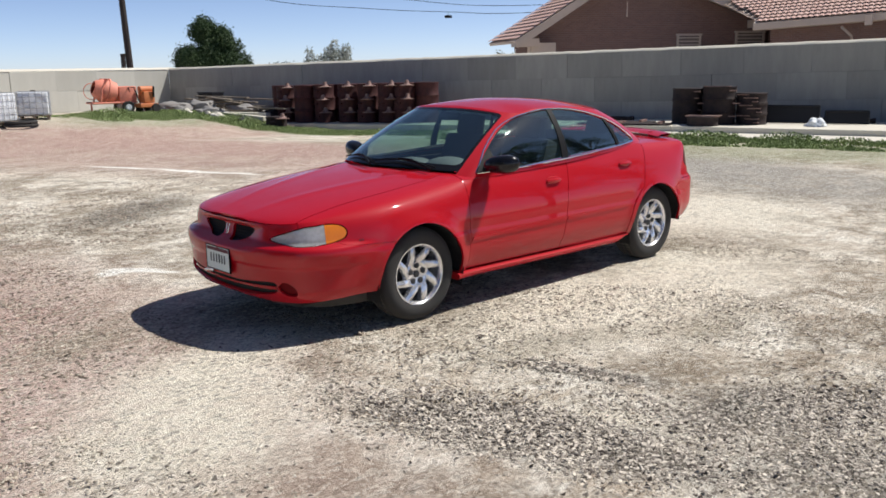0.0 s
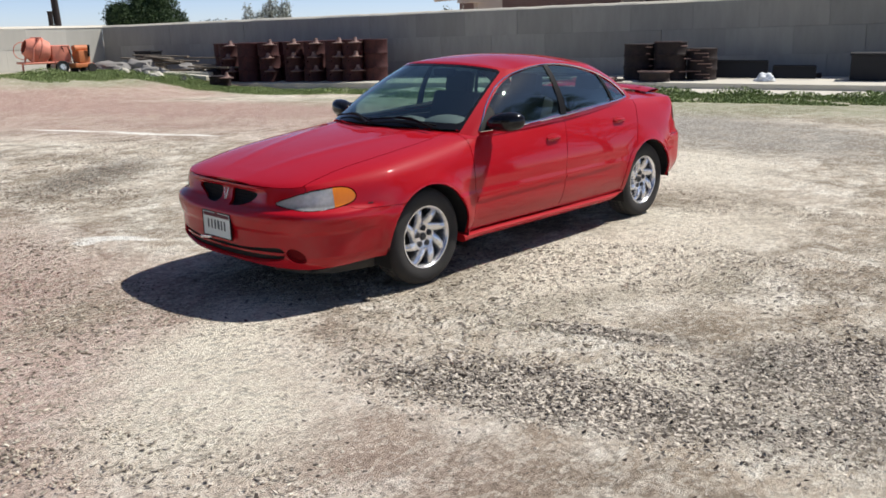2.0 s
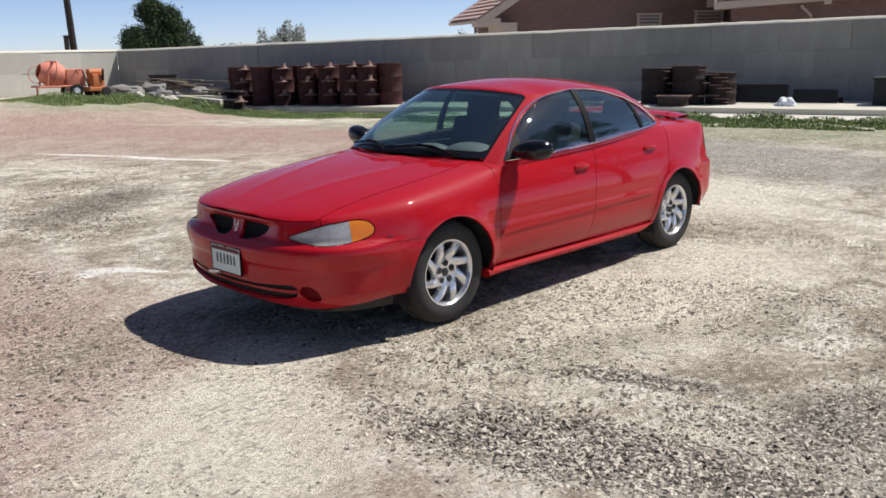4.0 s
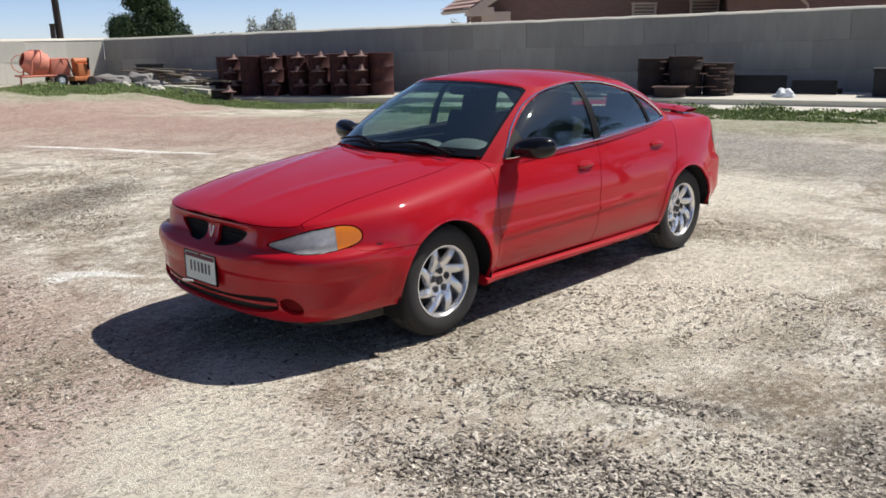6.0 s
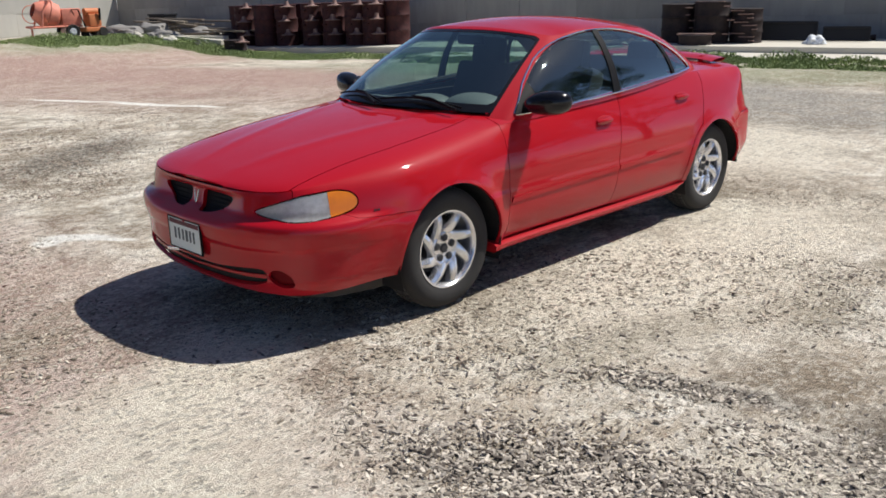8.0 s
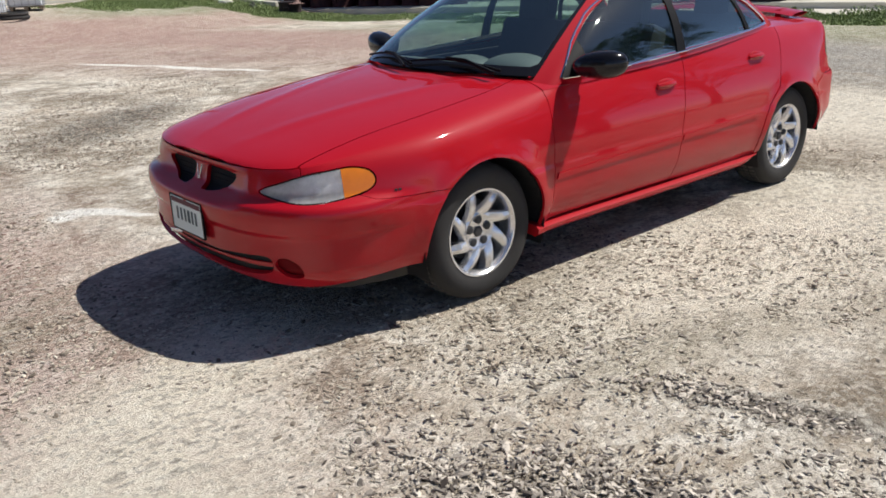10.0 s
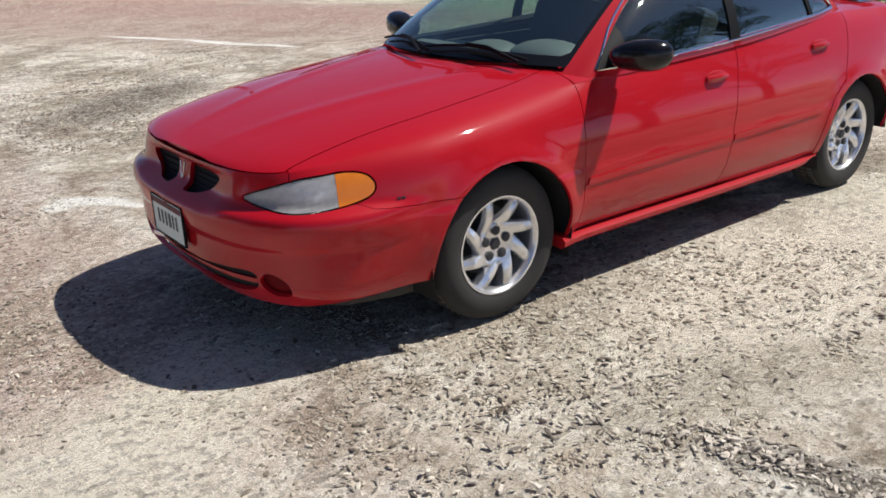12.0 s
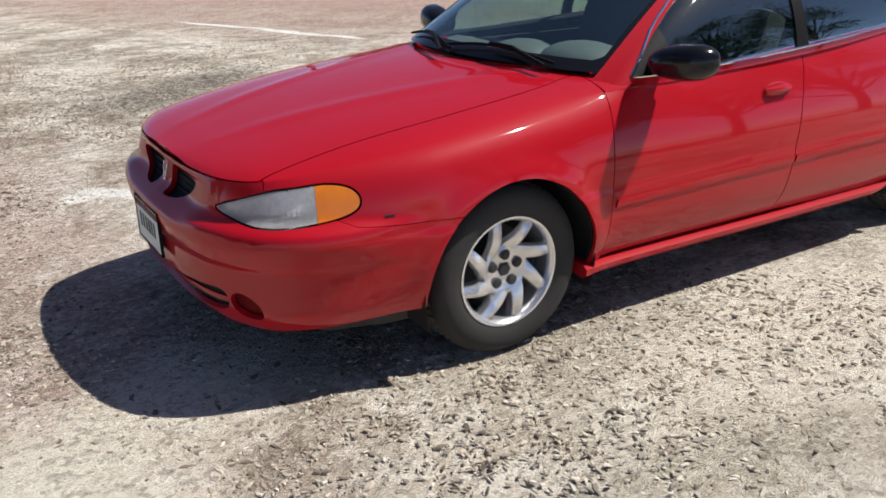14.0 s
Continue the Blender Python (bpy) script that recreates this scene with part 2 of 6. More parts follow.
TAIL_RED = plain("tail_lamp_red", (0.17, 0.004, 0.008), 0.15, vary=0.15, bump=0, Coat_Weight=1.0)
PLATE_WHITE = plain("plate_white", (0.76, 0.84, 0.81), 0.5, vary=0.06, bump=0)
PLATE_INK = plain("plate_ink", (0.09, 0.12, 0.12), 0.6, vary=0.05, bump=0)
PLATE_TOP = plain("plate_band", (0.13, 0.03, 0.04), 0.6, vary=0.05, bump=0)
GROUND = ground_mat()
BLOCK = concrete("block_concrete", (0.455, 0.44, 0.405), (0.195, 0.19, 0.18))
# lighter copy of the block concrete, with sunlight put into its colour
SUNLIT_BLOCK = concrete("sunlit_block_concrete", (0.60, 0.59, 0.53), (0.42, 0.41, 0.36))
SLAB = concrete("slab_concrete", (0.74, 0.70, 0.60), (0.55, 0.51, 0.42), 0.6)
RUST_RED = rust("oxide_red_steel", (0.030, 0.007, 0.008), (0.075, 0.017, 0.016))
RUST_DARK = rust("dark_rusty_steel", (0.012, 0.008, 0.008), (0.034, 0.018, 0.016))
ORANGE = plain("faded_orange_paint", (0.76, 0.26, 0.175), 0.6, vary=0.35, scale=9)
AMBER_PAINT = plain("yellow_orange_paint", (0.62, 0.20, 0.07), 0.6, vary=0.35, scale=9)
BARK = plain("bark", (0.07, 0.05, 0.035), 0.9, vary=0.4, scale=14)
POLE_WOOD = plain("tarred_pole", (0.032, 0.023, 0.02), 0.85, vary=0.35, scale=12)
STONE = plain("gravel_stones", (0.27, 0.255, 0.235), 0.9, vary=0.2, scale=8)
CREAM_TRIM = plain("cream_trim", (0.55, 0.45, 0.38), 0.7, vary=0.12, scale=8)
WHITE_PLASTIC = plain("white_plastic", (0.74, 0.77, 0.79), 0.5, vary=0.12, scale=8)
GALV = plain("galvanised_tube", (0.45, 0.46, 0.47), 0.45, 0.6, 0.15, 20)
TIMBER = plain("grey_timber", (0.20, 0.165, 0.125), 0.9, vary=0.35, scale=10)
TARP = plain("dark_tarp", (0.012, 0.012, 0.015), 0.7, vary=0.3, scale=8)


# ---- mesh helpers ----
def mesh_object(name, verts, faces, material, parent=None, label="", smooth=True):
    me = bpy.data.meshes.new(name)
    me.from_pydata([tuple(map(float, v)) for v in verts], [], [tuple(map(int, f)) for f in faces])
    me.update()
    if smooth:
        me.polygons.foreach_set("use_smooth", [True] * len(me.polygons))
    me.materials.append(material)
    ob = new(name, me)
    if parent:
        ob.parent = parent
    if label:
        tagged(ob, label)
    return ob


def part(name, bm, material, parent=None, label="", smooth=False):
    me = bpy.data.meshes.new(name)
    bm.normal_update()
    bm.to_mesh(me)
    bm.free()
    if smooth:
        me.polygons.foreach_set("use_smooth", [True] * len(me.polygons))
        me.set_sharp_from_angle(angle=radians(38))
    me.materials.append(material)
    ob = new(name, me)
    if parent:
        ob.parent = parent
    if label:
        tagged(ob, label)
    return ob


def thing(name, m, label, category, group="", kind=""):
    ob = new(name)
    ob.matrix_world = m
    return tagged(ob, label, category, group, kind)


def add_box(bm, size, m=Matrix(), bevel=0.0):
    made = bmesh.ops.create_cube(bm, size=1.0, matrix=m @ Matrix.Diagonal((*size, 1)))
    if bevel:
        vs = set(made["verts"])
        es = [e for e in bm.edges if e.verts[0] in vs and e.verts[1] in vs]
        bmesh.ops.bevel(bm, geom=es, offset=bevel, segments=2, affect="EDGES", profile=0.6)
    return bm


def box(size, m=Matrix(), bevel=0.0):
    return add_box(bmesh.new(), size, m, bevel)


def add_tube(bm, pts, r, seg=8, caps=True):
    """A round bar along points; r may change along it."""
    pts = [Vector(p) for p in pts]
    rs = r if isinstance(r, (list, tuple)) else [r] * len(pts)
    rings, ref = [], None
    for i, p in enumerate(pts):
        d = (pts[min(i + 1, len(pts) - 1)] - pts[max(i - 1, 0)]).normalized()
        if ref is None or abs(d.dot(ref)) > 0.98:
            ref = Vector((0, 0, 1)) if abs(d.z) < 0.9 else Vector((1, 0, 0))
        a = d.cross(ref).normalized()
        b = d.cross(a)
        rings.append([bm.verts.new(p + (a * math.cos(k * math.tau / seg) + b * math.sin(k * math.tau / seg)) * rs[i]) for k in range(seg)])
    for r0, r1 in zip(rings, rings[1:]):
        for k in range(seg):
            bm.faces.new((r0[k], r0[(k + 1) % seg], r1[(k + 1) % seg], r1[k]))
    if caps:
        bm.faces.new(rings[0][::-1])
        bm.faces.new(rings[-1])
    return bm


def tube(pts, r, seg=8):
    return add_tube(bmesh.new(), pts, r, seg)


def add_lathe(bm, prof, seg=48, m=Matrix(), closed=False):
    """Turns a profile of (radius, height) about z."""
    rings = [[bm.verts.new(m @ Vector((r * math.cos(k * math.tau / seg), r * math.sin(k * math.tau / seg), h))) for k in range(seg)] for r, h in prof]
    pairs = list(zip(rings, rings[1:])) + ([(rings[-1], rings[0])] if closed else [])
    for a, b in pairs:
        for k in range(seg):
            bm.faces.new((a[k], a[(k + 1) % seg], b[(k + 1) % seg], b[k]))
    return bm


def lathe(prof, seg=48, m=Matrix(), closed=False):
    return add_lathe(bmesh.new(), prof, seg, m, closed)


def spline(pts, n):
    """Points evenly in index along a smooth curve through pts."""
    p = np.array(pts, float)
    p = np.vstack([2 * p[0] - p[1], p, 2 * p[-1] - p[-2]])
    t = np.linspace(0, len(pts) - 1, n)
    i = np.minimum(t.astype(int), len(pts) - 2)
    f = (t - i)[:, None]
    a, b, c, d = p[i], p[i + 1], p[i + 2], p[i + 3]
    return 0.5 * (2 * b + (c - a) * f + (2 * a - 5 * b + 4 * c - d) * f ** 2 + (3 * b - a - 3 * c + d) * f ** 3)


def ring_spline(pts, n):
    """A closed smooth curve."""
    k = len(pts)
    out = spline(list(pts[-2:]) + list(pts) + list(pts[:2]), (k + 3) * n + 1)
    return out[2 * n:(2 + k) * n]


def curve_of(pts, n=240):
    """A function of the first coordinate through pts."""
    s = spline(pts, n)
    return lambda x: np.interp(x, s[:, 0], s[:, 1])


def signed(P, poly):
    """Distance of points to a closed outline, negative inside."""
    P, q = np.asarray(P, float), np.asarray(poly, float)
    shape = P.shape[:-1]
    P = P.reshape(-1, 2)
    best = np.full(len(P), 1e9)
    inside = np.zeros(len(P), bool)
    for a, b in zip(q, np.roll(q, -1, 0)):
        d = b - a
        L = d @ d
        if L < 1e-16:
            continue
        t = np.clip(((P - a) @ d) / L, 0, 1)
        best = np.minimum(best, np.hypot(*(P - a - t[:, None] * d).T))
        if a[1] != b[1]:
            cross = (a[1] > P[:, 1]) != (b[1] > P[:, 1])
            inside ^= cross & (P[:, 0] < a[0] + (P[:, 1] - a[1]) / (b[1] - a[1]) * d[0])
    return np.where(inside, -best, best).reshape(shape)


def trimmed(S, us, ws, field):
    """The piece of the surface S(u, w) where field(points, u, w) is negative, its rim lying on the outline. Returns points and faces."""
    U, W = np.meshgrid(us, ws, indexing="ij")
    g = field(S(U, W), U, W)
    neg = g < 0
    keep = neg[:-1, :-1] | neg[1:, :-1] | neg[:-1, 1:] | neg[1:, 1:]
    used = np.zeros(g.shape, bool)
    used[:-1, :-1] |= keep
    used[1:, :-1] |= keep
    used[:-1, 1:] |= keep
    used[1:, 1:] |= keep
    rim = used & ~neg
    if rim.any():
        u, w = U[rim], W[rim]
        hu, hw = 1e-4 * (us[-1] - us[0]), 1e-4 * (ws[-1] - ws[0])
        du_max, dw_max = (us[1] - us[0]) * 1.6, (ws[1] - ws[0]) * 1.6
        u0, w0 = u.copy(), w.copy()
        for _ in range(10):
            f = field(S(u, w), u, w)
            fu = (field(S(u + hu, w), u + hu, w) - f) / hu * du_max
            fw = (field(S(u, w + hw), u, w + hw) - f) / hw * dw_max
            den = fu ** 2 + fw ** 2 + 1e-12
            u = np.clip(u - 0.9 * f * fu / den * du_max, u0 - du_max, u0 + du_max)
            w = np.clip(w - 0.9 * f * fw / den * dw_max, w0 - dw_max, w0 + dw_max)
            u, w = np.clip(u, us[0], us[-1]), np.clip(w, ws[0], ws[-1])
        U, W = U.copy(), W.copy()
        U[rim], W[rim] = u, w
    P = S(U, W)
    idx = -np.ones(g.shape, int)
    idx[used] = np.arange(used.sum())
    i, j = np.where(keep)
    faces = np.stack([idx[i, j], idx[i + 1, j], idx[i + 1, j + 1], idx[i, j + 1]], 1)
    return P[used], faces


def shell(name, pieces, material, parent, label="", depth=0.014, flip=False, offset=0.0):
    """Trimmed pieces as one sheet-metal part whose rims turn inwards."""
    bm = bmesh.new()
    for verts, faces in pieces:
        vs = [bm.verts.new(v) for v in verts]
        for f in faces:
            f = f[::-1] if flip else f
            try:
                bm.faces.new([vs[k] for k in f])
            except ValueError:
                pass
    bmesh.ops.remove_doubles(bm, verts=bm.verts[:], dist=0.0006)
    bmesh.ops.dissolve_degenerate(bm, edges=bm.edges[:], dist=0.0002)
    bm.normal_update()
    if offset:
        for v in bm.verts:
            v.co += v.normal * offset
        bm.normal_update()
    if depth:
        rim = [e for e in bm.edges if e.is_boundary]
        norm = {v: v.normal.copy() for e in rim for v in e.verts}
        co = {v.co.to_tuple(6): n for v, n in norm.items()}
        made = bmesh.ops.extrude_edge_only(bm, edges=rim)
        for v in made["geom"]:
            if isinstance(v, bmesh.types.BMVert):
                v.co -= co.get(v.co.to_tuple(6), Vector((0, 0, 1))) * depth
    ob = part(name, bm, material, parent, label)
    me = ob.data
    me.polygons.foreach_set("use_smooth", [True] * len(me.polygons))
    me.set_sharp_from_angle(angle=radians(35))
    return ob


def mirrored(pieces):
    return [(v * np.array([1, -1, 1]), f[:, ::-1]) for v, f in pieces]


# ---- the yard: plan ----
CORNER = Vector((13.3, 30.0, 0))
EAST = Vector((0.2891, -0.9573, 0))      # along the shaded wall, away from the corner
LOT = Vector((-0.9573, -0.2891, 0))      # from the shaded wall into the yard
TURN_SITE = math.atan2(EAST.y, EAST.x)


def site(a, d, z=0.0):
    return CORNER + EAST * a + LOT * d + Vector((0, 0, z))


def fall(a):
    """The yard's gentle fall along the shaded wall towards the corner."""
    s = 22.5 - np.asarray(a, float)
    return -0.009 * (s + np.sqrt(s * s + 4))


def smooth(t):
    t = np.clip(t, 0, 1)
    return t * t * (3 - 2 * t)


def rise(x, y):
    """Height of the ground, which falls along the wall and swells in the walled corner."""
    a = (x - CORNER.x) * EAST.x + (y - CORNER.y) * EAST.y
    d = (x - CORNER.x) * LOT.x + (y - CORNER.y) * LOT.y
    return fall(a) - 0.12 * smooth((9.5 - d) / 4.0) * smooth((d + 25) / 8) + 0.68 * smooth((11.0 - a) / 8.0) * smooth((18.0 - d) / 8.0)


def at_site(a, d, turn=0.0, lift=0.0):
    p = site(a, d)
    return Matrix.Translation((p.x, p.y, float(rise(p.x, p.y)) + lift)) @ Matrix.Rotation(TURN_SITE + turn, 4, "Z")


def on_slab(a, d, turn=0.0, lift=0.0):
    """A pose on top of the concrete slab."""
    p = site(a, d)
    return Matrix.Translation((p.x, p.y, SLAB_TOP + float(fall(a)) + lift)) @ Matrix.Rotation(TURN_SITE + turn, 4, "Z")


SLAB_TOP, APRON_TOP = 0.06, -0.08


# ---- ground ----
def build_ground():
    near = np.concatenate([-np.geomspace(6, 900, 60)[::-1], np.linspace(-5.9, 5.9, 90), np.geomspace(6, 900, 80)])
    X, Y = np.meshgrid(near, near + 1.0, indexing="ij")
    rng = np.random.default_rng(4)
    Z = rise(X, Y)
    for _ in range(26):
        k, ph, amp = rng.uniform(0.3, 3.2), rng.uniform(0, 6.28), rng.uniform(0.001, 0.003)
        an = rng.uniform(0, 6.28)
        fade = np.exp(-(np.hypot(X, Y) / 26) ** 2)
        Z = Z + amp * np.sin(k * (X * np.cos(an) + Y * np.sin(an)) + ph) * fade
    Z -= 0.003
    n, m = X.shape
    verts = np.stack([X, Y, Z], -1).reshape(-1, 3)
    i, j = np.meshgrid(np.arange(n - 1), np.arange(m - 1), indexing="ij")
    v = (i * m + j).ravel()
    faces = np.stack([v, v + m, v + m + 1, v + 1], 1)
    g = mesh_object("ground", verts, faces, GROUND)
    tagged(g, "pale dusty gravel lot with reddish and grey patches", "ground", kind="structure")


build_ground()


def many(name, base_v, base_f, where, material, label, category):
    """One mesh of many small copies: where holds (n, 4, 3): three axes and a place."""
    nv = len(base_v)
    V = np.einsum("vk,nkc->nvc", base_v, where[:, :3]) + where[:, 3][:, None, :]
    off = (np.arange(len(where)) * nv)[:, None, None]
    F = (np.array(base_f)[None] + off).reshape(-1, len(base_f[0]))
    me = bpy.data.meshes.new(name)
    V = V.reshape(-1, 3)
    me.vertices.add(len(V))
    me.vertices.foreach_set("co", V.ravel())
    k = F.shape[1]
    me.loops.add(F.size)
    me.loops.foreach_set("vertex_index", F.ravel())
    me.polygons.add(len(F))
    me.polygons.foreach_set("loop_start", np.arange(len(F)) * k)
    me.polygons.foreach_set("use_smooth", np.zeros(len(F), bool))
    me.update(calc_edges=True)
    me.materials.append(material)
    return tagged(new(name, me), label, category, kind="stuff")


def stone_mat(name, dark, light):
    m = Mat(name)
    g = m.t.nodes.new("ShaderNodeNewGeometry")
    c = m.ramp(g.outputs["Random Per Island"], [(0.0, dark), (0.55, tuple((a + b) / 2 for a, b in zip(dark, light))), (1.0, light)])
    m.set(Base_Color=c, Roughness=0.9, Specular_IOR_Level=0.25)
    return m.m


def chip(rng):
    """A flat angular stone chip: two uneven five-cornered rings."""
    a = np.arange(5) * math.tau / 5 + rng.uniform(-0.35, 0.35, 5)
    r = rng.uniform(0.75, 1.15, 5)
    low = np.stack([r * np.cos(a), r * np.sin(a), np.full(5, -0.6)], 1)
    k = rng.uniform(0.55, 0.9, 5)
    top = np.stack([k * r * np.cos(a + 0.1), k * r * np.sin(a + 0.1), rng.uniform(0.55, 1.1, 5)], 1)
    f = [(5, 6, 7), (5, 7, 8), (5, 8, 9)]
    for i in range(5):
        j = (i + 1) % 5
        f += [(i, j, 5 + j), (i, 5 + j, 5 + i)]
    return np.concatenate([low, top]), f


def scatter_stones():
    rng = np.random.default_rng(11)

    def place(x, y, size, flat, lean):
        n = len(x)
        a = rng.uniform(0, math.tau, n)
        tilt = rng.normal(0, lean, n)
        s = size[:, None] * rng.uniform(0.6, 1.25, (n, 3)) * np.array([1.0, 0.48, flat])
        ca, sa, ct, st = np.cos(a), np.sin(a), np.cos(tilt), np.sin(tilt)
        ax = np.stack([ca * ct, sa * ct, st], 1) * s[:, :1]
        ay = np.stack([-sa, ca, 0 * a], 1) * s[:, 1:2]
        az = np.stack([-ca * st, -sa * st, ct], 1) * s[:, 2:]
        p = np.stack([x, y, rise(x, y) + s[:, 2] * 0.45 - 0.002], 1)
        return np.stack([ax, ay, az, p], 1)

    def loose(n, x0, x1, y0, y1, lo, hi, dense, flat, lean):
        x, y = rng.uniform(x0, x1, n), rng.uniform(y0, y1, n)
        keep = rng.uniform(0, 1, n) < dense(x, y)
        x, y = x[keep], y[keep]
        size = lo * (hi / lo) ** (rng.uniform(0, 1, len(x)) ** 1.6)
        return place(x, y, size, flat, lean)

    def waves(x, y):
        return np.sin(2.1 * x + 1.3 * np.sin(1.7 * y)) * np.sin(1.9 * y + 0.7 + np.sin(1.3 * x))

    waves_of = [(rng.uniform(14, 34), rng.uniform(0, math.tau), rng.uniform(0, math.tau)) for _ in range(7)]

    def clumps(x, y):
        s = sum(np.sin(k * (x * math.cos(a) + y * math.sin(a)) + p + 1.5 * np.sin(2.3 * x - 1.9 * y)) for k, a, p in waves_of)
        broad = 0.5 + 0.5 * np.sin(2.7 * x + 1.1 * y + 1.2) * np.sin(1.6 * y - 2.2 * x + 0.4)
        return np.clip((s - 0.6) / 4.0, 0, 1) * (0.22 + 0.8 * broad ** 1.6) + 0.05

    def heaps(x, y):
        f = 0.02 + 0.05 * np.clip(waves(x, y), 0, 1)
        for (cx, cy, rx, ry, turn), full in zip(HEAPS + ((0.7, 5.6, 1.7, 0.7, 0.7),), (1.3, 1.5, 0.8, 1.4, 0.5)):
            u = (x - cx) * math.cos(turn) + (y - cy) * math.sin(turn) + 0.08 * np.sin(9 * y)
            v = (y - cy) * math.cos(turn) - (x - cx) * math.sin(turn) + 0.06 * np.sin(11 * x)
            f = np.maximum(f, full * np.exp(-(((u / rx) ** 2 + (v / ry) ** 2) ** 1.3)))
        return f

    def strewn(x, y):
        return np.maximum(heaps(x, y), 0.10 + clumps(x * 0.5, y * 0.5) * 2.2) * np.clip(1.1 - 0.25 * np.maximum(x, 0), 0.2, 1)

    def gravel(name, n, area, lo, hi, dense, material, label, flat=0.17, lean=0.2):
        where = loose(n, *area, lo, hi, dense, flat, lean)
        v, f = chip(rng)
        many(name, v, f, where, material, label, "gravel")

    pale = stone_mat("pale_chippings", (0.30, 0.26, 0.20), (0.80, 0.73, 0.60))
    grey = stone_mat("grey_chippings", (0.075, 0.060, 0.050), (0.76, 0.68, 0.57))
    brown = stone_mat("brown_chippings", (0.14, 0.115, 0.085), (0.66, 0.575, 0.45))
    fleck = stone_mat("dark_brown_chippings", (0.10, 0.080, 0.060), (0.60, 0.51, 0.40))
    red = stone_mat("red_chippings", (0.14, 0.075, 0.06), (0.52, 0.37, 0.30))
    near, far = (-4.0, 4.0, -4.6, 0.5), (-4.5, 6.0, 0.5, 6.0)
    gravel("pale_gravel", 30000, near, 0.006, 0.018, lambda x, y: 0.75 + 0.25 * waves(x, y), pale, "pale flat gravel chips lying in dust")
    gravel("pale_gravel", 14000, far, 0.007, 0.020, lambda x, y: 0.75 + 0.25 * waves(x, y), pale, "pale flat gravel chips lying in dust")
    gravel("grey_gravel", 110000, (-2.6, 2.2, -4.6, -1.4), 0.010, 0.027, heaps, grey, "grey loose gravel chips in scattered heaps", 0.14, 0.4)
    gravel("grey_gravel", 130000, (-4.5, 3.0, -1.4, 9.0), 0.008, 0.024, strewn, fleck, "brownish loose gravel chips strewn thinly over the lot")
    gravel("brown_gravel", 170000, (-4.0, 4.0, -4.6, 1.5), 0.006, 0.016, clumps, brown, "brown gravel chips lying in small clumps on dust")
    gravel("red_gravel", 30000, (-6, 6, 1.0, 14), 0.008, 0.024, lambda x, y: np.clip(1.2 - 0.25 * (x + 3), 0.25, 1), red, "reddish loose gravel on the open lot")


scatter_stones()


# ---- walls of stacked concrete blocks ----
def block_mesh(material):
    bm = box((1.828, 0.60, 0.760), Matrix.Translation((0.915, 0, 0.38)), 0.007)
    me = bpy.data.meshes.new("block")
    bm.to_mesh(me)
    bm.free()
    me.materials.append(material)
    return me


def block_wall(name, start, heading, length, material, label, climb=0.0):
    one = block_mesh(material)
    core = part(name, box((length, 0.5, 2.2), Matrix.Translation((length / 2, 0, 1.1))), material)
    core.matrix_world = Matrix.Translation(start) @ Matrix.Rotation(heading, 4, "Z") @ Matrix.Rotation(-climb, 4, "Y")
    tagged(core, label, "wall", kind="structure")
    rng = random.Random(name)
    for row in range(3):
        x = -0.9 if row == 1 else 0.0
        while x < length - 0.5:
            if x + 1.83 > 0.1:
                b = new("block", one)
                b.parent = core
                b.location = (max(x, -0.28) + rng.uniform(0, 0.012), rng.uniform(-0.014, 0.014), row * 0.762 + rng.uniform(-0.003, 0.003))
                b.rotation_euler = (0, 0, rng.uniform(-0.006, 0.006))
            x += 1.83
    # uneven pale strip with rounded shoulders, added to draw the sunlit top edge
    n = int(length / 0.3)
    verts, faces = [], []
    for i in range(n + 1):
        lift = rng.uniform(-0.006, 0.010)
        for y, z in ((-0.310, 0.0), (-0.306, 0.008), (-0.215, 0.082), (0.215, 0.082), (0.306, 0.008), (0.310, 0.0)):
            verts.append((i * length / n - 0.28, y, 2.279 + z + (lift if z else 0)))
    for i in range(n):
        for k in range(5):
            faces.append((i * 6 + k, i * 6 + k + 6, i * 6 + k + 7, i * 6 + k + 1))
    mesh_object("capping", verts, faces, SLAB, core, "added pale strip for the sunlit top edge of the wall")
    return core


back = CORNER - LOT * 0.3 - EAST * 0.69
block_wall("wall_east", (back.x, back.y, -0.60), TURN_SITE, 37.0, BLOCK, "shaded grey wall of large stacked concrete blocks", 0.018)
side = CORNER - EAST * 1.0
block_wall("wall_north", (side.x, side.y, -0.58), math.atan2(LOT.y, LOT.x), 22.0, SUNLIT_BLOCK, "pale wall of large stacked concrete blocks, sunlight put into its colour")


# ---- concrete slab along the wall ----
def slab(name, a0, a1, d0, d1, z, label):
    p = site((a0 + a1) / 2, (d0 + d1) / 2)
    z0, z1 = z + float(fall(a0)), z + float(fall(a1))
    s = part(name, box((a1 - a0, d1 - d0, 0.3), Matrix.Translation((0, 0, -0.15)), 0.015), SLAB)
    s.matrix_world = Matrix.Translation((p.x, p.y, (z0 + z1) / 2)) @ Matrix.Rotation(TURN_SITE, 4, "Z") @ Matrix.Rotation(-math.atan2(z1 - z0, a1 - a0), 4, "Y")
    return tagged(s, label, "slab", kind="structure")


slab("slab_1", 8.3, 22.0, 0.05, 3.3, SLAB_TOP, "pale concrete slab running along the block wall")
slab("slab_2", 22.012, 36, 0.05, 3.3, SLAB_TOP, "pale concrete slab running along the block wall")
slab("apron_1", 15.5, 22.0, 3.31, 5.0, APRON_TOP, "lower pale concrete apron edged with weeds")
